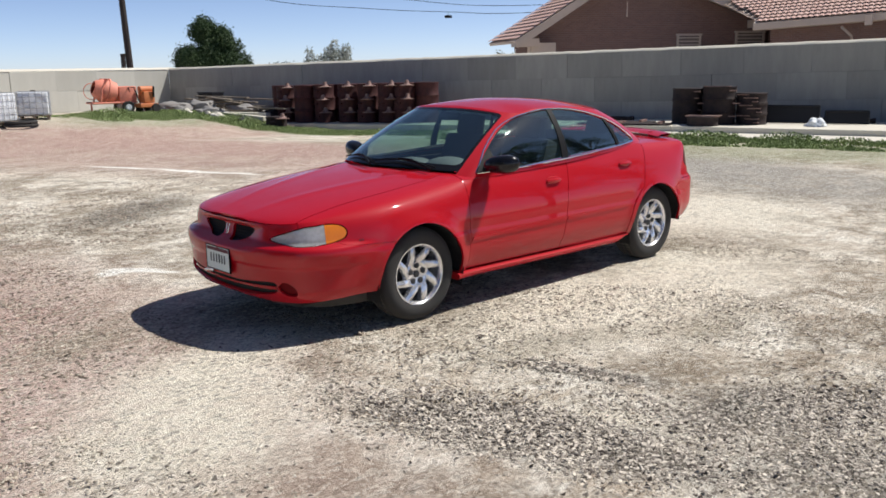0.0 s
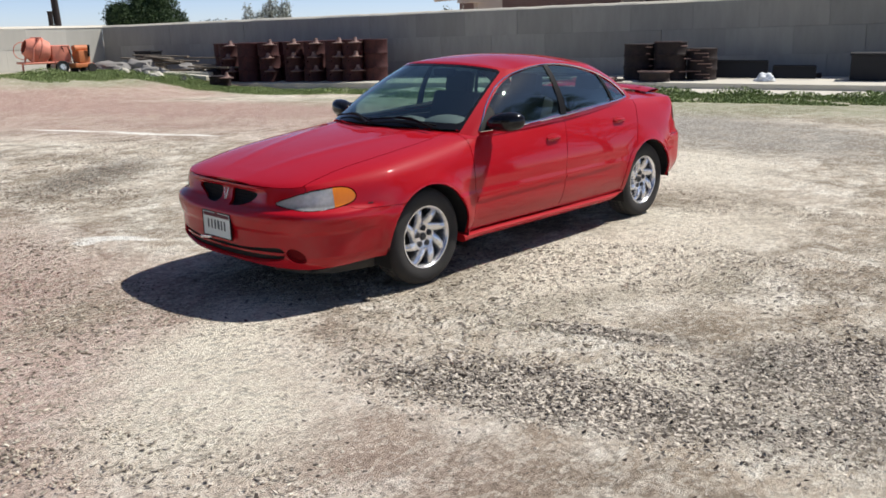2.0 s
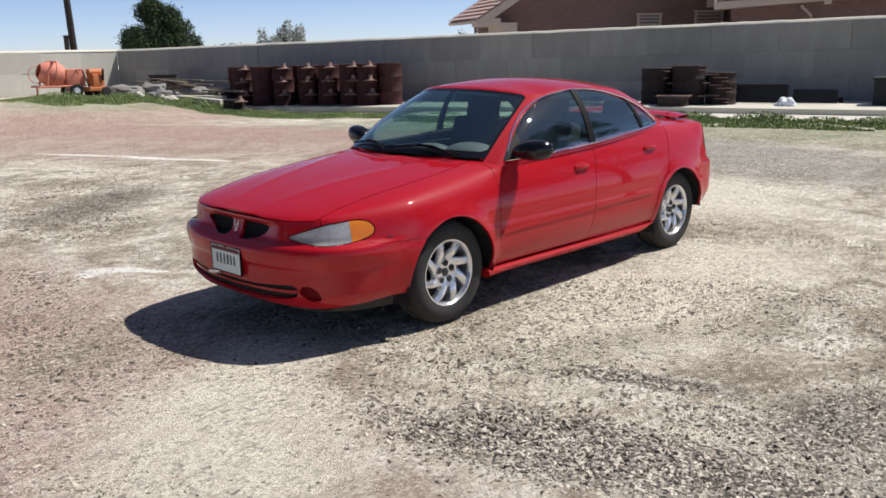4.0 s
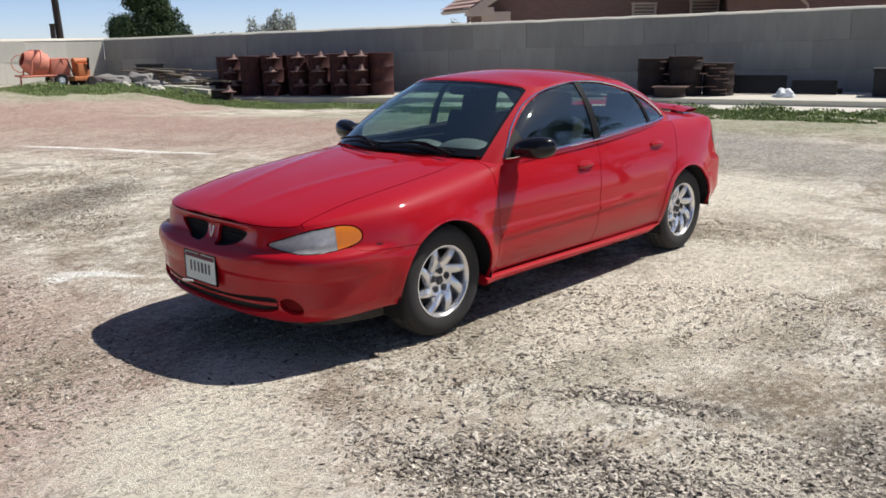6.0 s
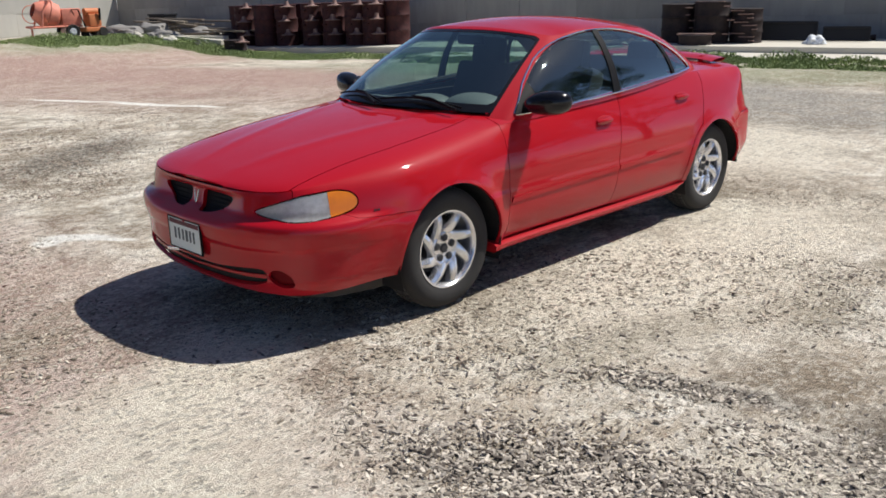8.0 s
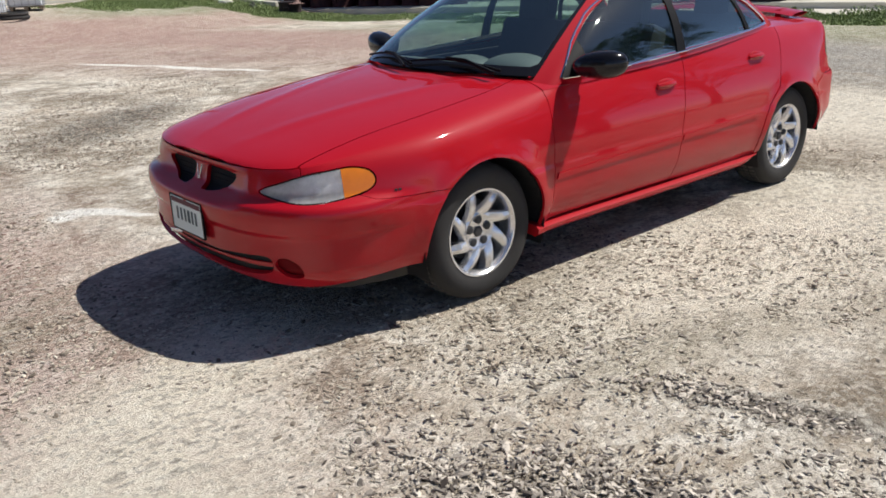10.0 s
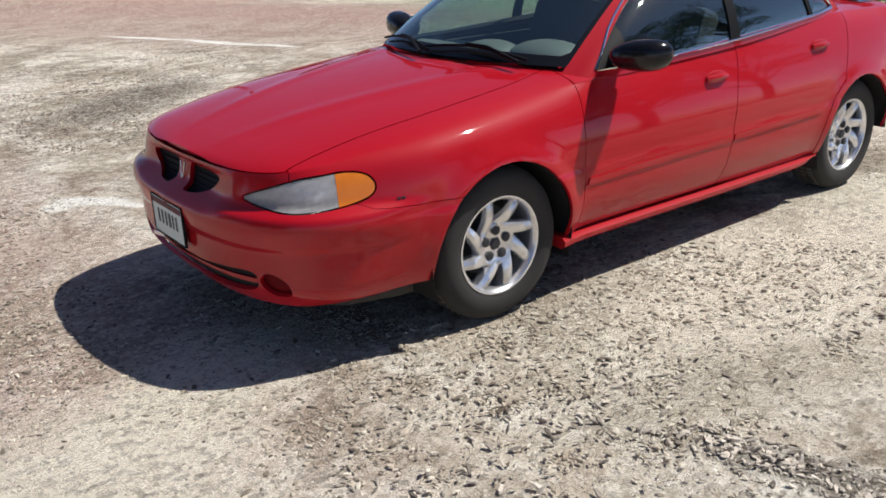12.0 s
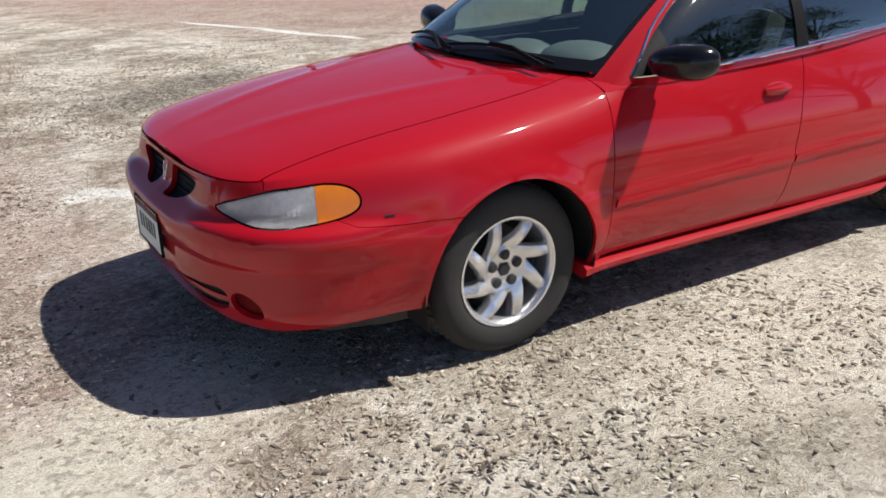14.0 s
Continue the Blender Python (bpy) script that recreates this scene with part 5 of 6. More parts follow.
# ---- leaves and weeds ----
def leaf_mat(name, dark, light):
    m = Mat(name)
    g = m.t.nodes.new("ShaderNodeNewGeometry")
    m.set(Base_Color=m.ramp(g.outputs["Random Per Island"], [(0.0, dark), (1.0, light)]), Roughness=0.65, Specular_IOR_Level=0.3)
    return m.m


LEAF_D = leaf_mat("evergreen_leaves", (0.022, 0.044, 0.016), (0.062, 0.105, 0.040))
LEAF_P = leaf_mat("pale_leaves", (0.22, 0.25, 0.20), (0.55, 0.57, 0.53))
# distance haze is mixed into this leaf colour
LEAF_H = leaf_mat("haze_tinted_leaves", (0.19, 0.24, 0.25), (0.34, 0.39, 0.39))
WEED = leaf_mat("weed_leaves", (0.13, 0.185, 0.055), (0.34, 0.41, 0.17))


def quads(name, pos, size, rng, material, parent=None, upright=0.0):
    n = len(pos)
    a = rng.normal(size=(n, 3))
    a[:, 2] += upright * 3
    a /= np.linalg.norm(a, axis=1)[:, None]
    b = np.cross(a, rng.normal(size=(n, 3)))
    b /= np.linalg.norm(b, axis=1)[:, None]
    a, b = a * size[:, None], b * size[:, None] * 0.45
    V = np.stack([pos - a, pos + b * 0.9, pos + a, pos - b], 1).reshape(-1, 3)
    F = np.arange(4 * n).reshape(n, 4)
    me = bpy.data.meshes.new(name)
    me.vertices.add(4 * n)
    me.vertices.foreach_set("co", V.ravel())
    me.loops.add(4 * n)
    me.loops.foreach_set("vertex_index", F.ravel())
    me.polygons.add(n)
    me.polygons.foreach_set("loop_start", np.arange(n) * 4)
    me.update(calc_edges=True)
    me.materials.append(material)
    ob = new(name, me)
    if parent:
        ob.parent = parent
    return ob


def tree(x, y, blobs, leaves, size, material, label, trunk=0.16, seed=1):
    """blobs: (x, y, z, rx, rz) of the crown's clumps about the foot."""
    rng = np.random.default_rng(seed)
    root = thing("tree", Matrix.Translation((x, y, float(rise(x, y)))), label, "tree")
    top = max(b[2] for b in blobs)
    bm = tube([(0, 0, -0.2), (0.05, 0.02, top * 0.35), (0.0, 0.08, top * 0.75), (0.02, 0.0, top)], [trunk, trunk * 0.8, trunk * 0.45, 0.02], 9)
    for bx, by, bz, rx, rz in blobs:
        add_tube(bm, [(0.02, 0.03, bz * 0.55), (bx * 0.5, by * 0.5, bz * 0.8), (bx, by, bz)], [trunk * 0.4, trunk * 0.25, 0.012], 6)
    part("trunk", bm, BARK, root, smooth=True)
    w = np.array([b[3] ** 2 * b[4] for b in blobs])
    pick = rng.choice(len(blobs), leaves, p=w / w.sum())
    bb = np.array(blobs)[pick]
    d = rng.normal(size=(leaves, 3))
    d /= np.linalg.norm(d, axis=1)[:, None]
    r = rng.uniform(0.25, 1.0, leaves) ** 0.5 * (1 + 0.18 * rng.normal(size=leaves))
    pos = bb[:, :3] + d * r[:, None] * np.stack([bb[:, 3], bb[:, 3], bb[:, 4]], 1)
    pos[:, 2] = np.maximum(pos[:, 2], 0.15)
    quads("crown", pos, rng.uniform(0.6, 1.3, leaves) * size, rng, material, root)
    return root


rng_t = random.Random(8)
dark_blobs = []
for k in range(46):
    u, z = rng_t.uniform(-1, 1), rng_t.uniform(0.8, 3.9)
    wide_at = float(np.interp(z, (0.8, 2.2, 2.9, 3.5, 4.0), (1.8, 1.8, 1.4, 0.8, 0.15)))
    dep, tall_r = rng_t.uniform(-1, 1) * wide_at * 0.6, rng_t.uniform(0.5, 0.85)
    dark_blobs.append((u * wide_at * 0.9 + dep * 0.43 - 0.12 * z, -u * wide_at * 0.43 + dep * 0.9, z, rng_t.uniform(0.38, 0.62), tall_r))
dark_blobs += [(-0.35, 0.1, 3.95, 0.28, 0.5), (-0.8, 0.3, 3.6, 0.32, 0.5), (0.35, -0.2, 3.5, 0.35, 0.55), (1.2, -0.55, 2.8, 0.4, 0.6), (1.6, -0.75, 2.1, 0.4, 0.5), (-1.5, 0.7, 2.2, 0.45, 0.5), (0.0, 0.0, 2.6, 1.0, 1.0), (-0.2, 0.0, 1.8, 1.4, 1.0), (0.5, -0.3, 1.9, 1.1, 0.9)]
tree(20.85, 41.2, dark_blobs, 75000, 0.075, LEAF_D, "dense dark green evergreen tree beyond the wall", 0.2, 3)
pale = [(-1.3 + 0.27 * k, 0.62 - 0.13 * k, 1.5 + 0.55 * math.sin(k * 1.9), 0.26, 0.6) for k in range(10)]
pale += [(0.15, -0.1, 2.8, 0.26, 0.35), (0.75, -0.4, 2.5, 0.34, 0.4), (-0.1, 0.0, 2.4, 0.34, 0.4), (0.4, -0.2, 2.1, 0.5, 0.5), (-0.5, 0.2, 1.9, 0.45, 0.45), (-1.25, 0.6, 2.3, 0.12, 0.5), (-1.0, 0.5, 2.2, 0.1, 0.5)]
tree(25.6, 36.4, pale, 5200, 0.07, LEAF_P, "sparse pale tree in young leaf beyond the wall", 0.07, 5)
low_bush = [(-0.5 + 0.22 * k, 0.3 - 0.14 * k, 1.9 + 0.25 * math.sin(k * 2.3), 0.2, 0.35) for k in range(6)]
tree(20.2, 17.5, low_bush, 1500, 0.06, LEAF_P, "low grey-green bush beside the brick house", 0.05, 6)
rng_f = np.random.default_rng(21)
# tall sparse trees on the open side of the yard, mirrored in the car's windows
for k, (x, y, tall) in enumerate(((6.5, -10.5, 9.5), (10.5, -12.0, 11.0), (15.5, -14.0, 12.0), (20.0, -13.0, 12.0))):
    blobs = [(rng_f.uniform(-2.6, 2.6), rng_f.uniform(-2.6, 2.6), tall * rng_f.uniform(0.4, 1.0), rng_f.uniform(0.5, 1.1), rng_f.uniform(0.5, 1.1)) for _ in range(26)]
    tree(x, y, blobs, 7000, 0.10, LEAF_D, "tall half-bare tree beside the yard", 0.2, 60 + k)
# unseen dense trees added before the car's nose, to darken what its front mirrors
for k, (x, y, tall) in enumerate(((-14.0, -5.0, 5.5), (-13.0, -1.0, 6.0), (-14.5, 3.0, 5.5), (-13.5, 7.0, 6.5))):
    blobs = [(rng_f.uniform(-2.0, 2.0), rng_f.uniform(-2.2, 2.2), tall * rng_f.uniform(0.15, 0.95), rng_f.uniform(0.8, 1.3), rng_f.uniform(0.7, 1.2)) for _ in range(20)]
    tree(x, y, blobs, 7000, 0.13, LEAF_D, "unseen dense dark green tree added for dark reflections on the nose", 0.2, 80 + k)
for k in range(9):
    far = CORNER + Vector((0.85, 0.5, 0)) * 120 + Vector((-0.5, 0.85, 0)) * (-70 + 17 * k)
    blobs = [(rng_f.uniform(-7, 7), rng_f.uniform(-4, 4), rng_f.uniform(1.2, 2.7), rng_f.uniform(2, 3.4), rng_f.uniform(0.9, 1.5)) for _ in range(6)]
    tree(far.x, far.y, blobs, 1500, 0.42, LEAF_H, "far skyline tree with haze mixed into its leaf colour", 0.3, 40 + k)


def weeds(name, spots, per, tall, label, seed):
    rng = np.random.default_rng(seed)
    pos, size = [], []
    for a, d, r, h in spots:
        n = int(per * r * r * 4)
        ang, rr = rng.uniform(0, math.tau, n), np.sqrt(rng.uniform(0, 1, n)) * r
        aa, dd = a + rr * np.cos(ang) * 1.5, d + rr * np.sin(ang) * 0.8
        hh = h * (1 - (rr / r) ** 2 * 0.75) * rng.uniform(0.15, 1, n)
        x = CORNER.x + EAST.x * aa + LOT.x * dd
        y = CORNER.y + EAST.y * aa + LOT.y * dd
        pos.append(np.stack([x, y, rise(x, y) + hh * 0.7], 1))
        size.append(rng.uniform(0.4, 1.0, n) * tall)
    ob = quads(name, np.concatenate(pos), np.concatenate(size), rng, WEED, None, 0.4)
    tagged(ob, label, "weeds", kind="stuff")


rng_w = random.Random(5)
spots = []
for k in range(190):
    a = rng_w.uniform(16.5, 36)
    spots.append((a, 5.0 + 2.4 * rng_w.random() ** 1.5, rng_w.uniform(0.12, 0.5), rng_w.uniform(0.03, 0.11)))
for a, d, r, h in ((22.6, 5.3, 0.55, 0.22), (23.3, 5.2, 0.6, 0.34), (23.8, 5.2, 0.4, 0.3), (25.2, 5.2, 0.5, 0.36), (25.6, 5.3, 0.4, 0.28), (26.6, 5.2, 0.4, 0.22), (28.0, 5.3, 0.7, 0.28), (29.4, 5.2, 0.6, 0.25), (31, 5.4, 0.7, 0.28)):
    spots.append((a, d, r, h))
weeds("slab_weeds", spots, 800, 0.045, "low green weeds along the slab's edge", 3)
spots = [(rng_w.uniform(8.6, 17), rng_w.uniform(3.9, 5.4), rng_w.uniform(0.25, 0.6), rng_w.uniform(0.04, 0.15)) for _ in range(60)]
spots += [(rng_w.uniform(3.6, 5.6), rng_w.uniform(2.8, 9.4), rng_w.uniform(0.3, 0.7), rng_w.uniform(0.05, 0.14)) for _ in range(60)]
spots += [(rng_w.uniform(5.3, 9.0), rng_w.uniform(3.6, 5.2), rng_w.uniform(0.25, 0.55), rng_w.uniform(0.05, 0.16)) for _ in range(28)]
spots += [(3.6, 6.4, 0.7, 0.34), (3.9, 7.2, 0.6, 0.25), (6.9, 3.6, 0.7, 0.3), (7.2, 4.4, 0.6, 0.3)]
weeds("corner_weeds", spots, 900, 0.032, "rough green grass and weeds near the walls", 9)


# ---- stacked steel drums ----
# paler oxide steel: sunlight on spouts and ledges is put into the colour
SUNLIT_RUST = rust("sunlit_oxide_steel", (0.16, 0.085, 0.07), (0.30, 0.20, 0.17))
def drum(material, label, r=0.45, h=0.5, spout=True, ledges=()):
    """A steel barrel with a pale flared spout or thin ledges on the side of the yard."""
    root = thing("steel_drum", Matrix(), label, "drum", "stacked steel drums")
    part("barrel", lathe([(0.0, 0.0), (r * 0.985, 0.0), (r, 0.015), (r * 0.955, 0.05), (r * 0.955, h - 0.05), (r, h - 0.015), (r * 0.985, h), (0.0, h)], 20), material, root, smooth=True)
    if spout:
        m = Matrix.Translation((r * 0.80, -r * 0.92, h * 0.80))
        part("spout", lathe([(0.0, 0.0), (0.225, 0.0), (0.23, 0.022), (0.13, 0.036), (0.085, 0.07), (0.062, 0.15), (0.055, 0.185), (0.0, 0.19)], 16, m), SUNLIT_RUST, root, "flared spout with sunlight put into its pale colour", smooth=True)
        part("lug", box((0.16, 0.10, 0.05), Matrix.Translation((-r * 0.1, -r * 1.02, h * 0.5)), 0.008), material, root)
    for x, z, L in ledges:
        part("ledge", box((L, 0.12, 0.022), Matrix.Translation((r * x, -r * 0.88, h * z)), 0.004), SUNLIT_RUST, root, "thin pale ledge")
    return root


first = drum(RUST_RED, "dark red steel drum with a pale spout, stacked on slab", 0.37, 0.43)
rear = drum(RUST_RED, "dark red steel drum in the rear of a stack", 0.40, 0.43, False)
first.matrix_world, rear.matrix_world = on_slab(9.5, 2.3), on_slab(8.8, 1.6)
rng_d = random.Random(2)
for proto, a, d, n in ((first, 9.5, 2.3, 3), (first, 7.83, 2.35, 3), (first, 10.55, 2.3, 3), (first, 11.35, 2.3, 3), (first, 12.18, 2.3, 3), (first, 12.86, 2.3, 3),
                       (rear, 8.8, 1.6, 3), (rear, 7.28, 1.9, 3), (rear, 8.0, 1.45, 3), (rear, 9.62, 1.45, 3), (rear, 10.45, 1.45, 3), (rear, 11.3, 1.45, 3), (rear, 12.12, 1.45, 3), (rear, 12.93, 1.45, 3), (rear, 13.5, 2.0, 3), (rear, 8.75, 2.45, 3)):
    for k in range(n):
        if (proto, a, k) in ((first, 9.5, 0), (rear, 8.8, 0)):
            continue
        copy_thing(proto, on_slab(a + rng_d.uniform(-0.03, 0.03), d + rng_d.uniform(-0.03, 0.03), rng_d.uniform(-0.2, 0.2), k * 0.431))
lone = drum(RUST_DARK, "short rusty steel drum standing before the stack", 0.36, 0.34)
lone.matrix_world = at_site(8.75, 4.0, 0.5)
second = drum(RUST_DARK, "dark rusty steel drum with pale ledges on slab", 0.43, 0.32, False, ((0.95, 0.75, 0.16), (0.9, 0.2, 0.09)))
second.matrix_world = on_slab(22.05, 2.0)
wide = drum(RUST_DARK, "wide dark rusty steel drum with a pale rim on slab", 0.455, 0.335, False, ((1.0, 0.7, 0.18),))
wide.matrix_world = on_slab(22.93, 2.1)
part("rim", box((0.72, 0.12, 0.02), Matrix.Translation((0, -0.30, 0.345)), 0.004), SUNLIT_RUST, copy_thing(wide, on_slab(22.93, 2.1, 0, 0.672)), "thin pale rim plate")
copy_thing(wide, on_slab(22.93, 2.1, 0.2, 0.336))
third = drum(RUST_DARK, "small dark rusty steel drum with pale ledges on slab", 0.41, 0.275, False, ((-0.3, 0.85, 0.34), (0.2, 0.55, 0.36), (0.5, 0.2, 0.14)))
third.matrix_world = on_slab(23.75, 1.9)
for proto, a, d, turn, z in ((second, 22.05, 2.0, 0.1, 0.321), (second, 22.05, 2.0, -0.1, 0.642), (third, 23.75, 1.9, 0.15, 0.276), (third, 23.74, 1.9, -0.1, 0.552)):
    copy_thing(proto, on_slab(a, d, turn, z))
low = drum(RUST_DARK, "short wide rusty drum standing before the others on slab", 0.42, 0.24, False)
low.matrix_world = on_slab(22.7, 2.85)
for a, d, L, t in ((21.2, 2.9, 1.3, 0.1), (20.4, 2.2, 1.5, 0.05), (20.0, 2.9, 1.5, -0.08)):
    p = thing("steel_plate", on_slab(a, d, t), "rusty steel plate lying on the slab", "plate", "steel plates")
    part("sheet", box((L, 0.6, 0.05), Matrix.Translation((0, 0, 0.026)), 0.006), RUST_DARK, p)
    part("bearer", box((0.08, 0.6, 0.06), Matrix.Translation((L * 0.3, 0, 0.08))), SUNLIT_RUST, p)
p = thing("steel_plate", on_slab(22.72, 2.85, 0.02, 0.24), "steel plate coloured pale as if sunlit, lying on a low drum", "plate", "steel plates")
part("sheet", box((0.86, 0.5, 0.03), Matrix.Translation((0, 0, 0.016)), 0.006), SUNLIT_RUST, p)


# ---- clutter on the slab and in the corner ----
def heap(name, m, size, material, label, seed, category="rubble"):
    bm = bmesh.new()
    bmesh.ops.create_icosphere(bm, subdivisions=4, radius=1.0)
    for v in bm.verts:
        n = noise.noise(v.co * 1.7 + Vector((seed, 0, 0))) * 0.35 + noise.noise(v.co * 4.5 + Vector((0, seed, 0))) * 0.12
        v.co = Vector((v.co.x * size[0], v.co.y * size[1], max(v.co.z, -0.12) * size[2])) * (1 + n)
        v.co.z = max(v.co.z, 0.0)
    ob = part(name, bm, material, None, smooth=True)
    ob.matrix_world = m
    return tagged(ob, label, category)


for a, d, w, h, lean in ((24.68, 1.35, 1.38, 0.46, 14), (26.05, 1.3, 1.05, 0.33, 14)):
    sheet = thing("steel_tray", on_slab(a, d, 0.02), "black steel tray leaning on the slab by the wall", "tray", "black trays")
    tip = Matrix.Rotation(radians(-lean), 4, "X")
    part("plate", box((w, 0.03, h), tip @ Matrix.Translation((0, 0, h / 2)), 0.004), TARP, sheet)
    for x in (-w / 2, w / 2):
        part("rim", box((0.04, 0.09, h), tip @ Matrix.Translation((x, -0.03, h / 2)), 0.004), TARP, sheet)
    part("rim", box((w, 0.09, 0.04), tip @ Matrix.Translation((0, -0.03, h)), 0.004), TARP, sheet)
heap("sand_bag", on_slab(25.45, 2.3, 0, -0.002), (0.24, 0.2, 0.2), WHITE_PLASTIC, "white sack slumped on the slab", 5, "sack")
heap("rubble_mound", at_site(4.2, 3.0), (0.8, 0.5, 0.36), STONE, "grey heap of rubble in the corner", 12)
heap("rubble_mound", at_site(5.6, 2.3), (0.8, 0.5, 0.3), STONE, "grey heap of rubble in the corner", 15)
crate = thing("dark_crate", at_site(2.9, 1.2), "dark steel crate standing against the wall", "crate")
part("body", box((0.8, 0.6, 0.55), Matrix.Translation((0, 0, 0.275)), 0.02), TARP, crate)
part("rim", box((0.86, 0.66, 0.05), Matrix.Translation((0, 0, 0.575)), 0.01), TARP, crate)
crate = thing("dark_crate", on_slab(27.95, 1.4), "dark steel crate standing against the wall", "crate")
part("body", box((1.06, 0.8, 0.62), Matrix.Translation((0, 0, 0.31)), 0.02), TARP, crate)
part("rim", box((1.12, 0.86, 0.06), Matrix.Translation((0, 0, 0.65)), 0.01), TARP, crate)
heap("rubble_mound", at_site(3.4, 3.6), (0.9, 0.5, 0.30), STONE, "low grey heap of broken concrete in the corner", 21)
heap("rubble_mound", at_site(5.0, 3.3), (0.7, 0.4, 0.22), STONE, "low grey heap of broken concrete in the corner", 27)
heap("rubble_mound", at_site(7.0, 2.4), (0.6, 0.4, 0.26), RUST_DARK, "dark heap of rusty scrap before the drums", 31)
rng_c = random.Random(12)
for k in range(22):
    lump = heap("concrete_lump", at_site(rng_c.uniform(2.4, 7.8), rng_c.uniform(2.2, 4.6), rng_c.uniform(0, 3)), (rng_c.uniform(0.12, 0.3), rng_c.uniform(0.1, 0.2), rng_c.uniform(0.08, 0.2)), rng_c.choice((SLAB, STONE, TARP)), "broken lump of concrete lying among weeds", 40 + k)
plank = thing("plank", at_site(6.0, 1.8, 0.2), "weathered grey timber plank lying on the ground", "plank", "loose planks")
part("board", box((2.4, 0.16, 0.05), Matrix.Translation((0, 0, 0.03)), 0.006), TIMBER, plank)
for k in range(26):
    a, d = rng_d.uniform(3.4, 7.6), rng_d.uniform(1.1, 2.9)
    copy_thing(plank, at_site(a, d, rng_d.uniform(-0.5, 0.5), 0.075 * (k % 7)) @ Matrix.Rotation(rng_d.uniform(-0.04, 0.04), 4, "Y"))
beam = thing("concrete_beam", at_site(6.4, 3.1, 0.03), "pale concrete beam lying in the weeds", "beam", "concrete beams")
part("bar", box((2.3, 0.26, 0.15), Matrix.Translation((0, 0, 0.075)), 0.015), SLAB, beam)
copy_thing(beam, at_site(6.7, 3.5, -0.02) @ Matrix.Rotation(0.06, 4, "Y"))
for a in (17.5, 19.2, 25.8, 28.5):
    pipe = thing("steel_pipe", on_slab(a, 0.8, 0.02), "dark steel pipe lying by the wall", "pipe", "steel pipes")
    part("tube", tube([(-0.9, 0, 0.06), (0.9, 0, 0.06)], 0.06, 10), RUST_DARK, pipe, smooth=True)
    part("collar", tube([(0.8, 0, 0.06), (0.9, 0, 0.06)], 0.075, 10), RUST_DARK, pipe)


# ---- orange concrete mixer and its neighbour ----
def mixer():
    root = thing("concrete_mixer", at_site(2.75, 5.85, radians(70)) @ Matrix.Scale(0.84, 4), "faded orange concrete mixer on two small wheels", "mixer")
    m = Matrix.Translation((-0.15, 0, 0.92)) @ Matrix.Rotation(radians(-72), 4, "Y")
    drum_m = part("drum", lathe([(0.30, -0.42), (0.46, -0.30), (0.50, -0.05), (0.50, 0.16), (0.34, 0.48), (0.27, 0.56), (0.25, 0.55), (0.31, 0.46), (0.46, 0.16), (0.0, -0.2)], 28, m), ORANGE, root, "dented orange mixing drum", smooth=True)
    part("ring_gear", lathe([(0.505, -0.03), (0.545, -0.03), (0.545, 0.04), (0.505, 0.04)], 28, m, True), ORANGE, drum_m)
    rail = part("chassis", tube([(-0.85, -0.46, 0.45), (0.95, -0.46, 0.45)], 0.04, 8), ORANGE, root, smooth=True)
    part("side_rail", tube([(-0.85, 0.46, 0.45), (0.95, 0.46, 0.45)], 0.04, 8), ORANGE, rail, smooth=True)
    for y in (-0.46, 0.46):
        part("upright", tube([(-0.55, y, 0.45), (-0.45, y, 1.05), (-0.2, y, 1.42)], 0.035, 8), ORANGE, root, smooth=True)
    for x in (-0.85, 0.0, 0.95):
        part("crossbar", tube([(x, -0.46, 0.45), (x, 0.46, 0.45)], 0.035, 8), ORANGE, rail, smooth=True)
    part("top_bar", tube([(-0.2, -0.46, 1.42), (-0.2, 0.46, 1.42)], 0.03, 8), ORANGE, root, smooth=True)
    part("engine_cover", box((0.75, 0.8, 0.62), Matrix.Translation((0.62, 0, 0.80)), 0.06), ORANGE, root, "orange engine cover", smooth=True)
    for y in (-0.52, 0.52):
        wm = Matrix.Translation((0.55, y, 0.26)) @ Matrix.Rotation(radians(90), 4, "X")
        w = part("wheel", lathe([(0.14, -0.06), (0.24, -0.07), (0.26, -0.04), (0.26, 0.04), (0.24, 0.07), (0.14, 0.06)], 24, wm, True), RUBBER, root, smooth=True)
        part("disc", lathe([(0.0, 0.05), (0.08, 0.06), (0.14, 0.04)], 20, wm), WHITE_PLASTIC, w, "pale wheel disc")
        part("disc", lathe([(0.0, -0.05), (0.08, -0.06), (0.14, -0.04)], 20, wm), WHITE_PLASTIC, w, "pale wheel disc")
    part("tipping_wheel", tube([(-0.55 + 0.34 * math.cos(a), 0.60, 0.92 + 0.34 * math.sin(a)) for a in np.linspace(0, math.tau, 21)], 0.018, 6), ORANGE, root, smooth=True)
    part("stand", tube([(-0.8, 0, 0.45), (-0.8, 0, 0.0)], 0.04, 8), ORANGE, root)


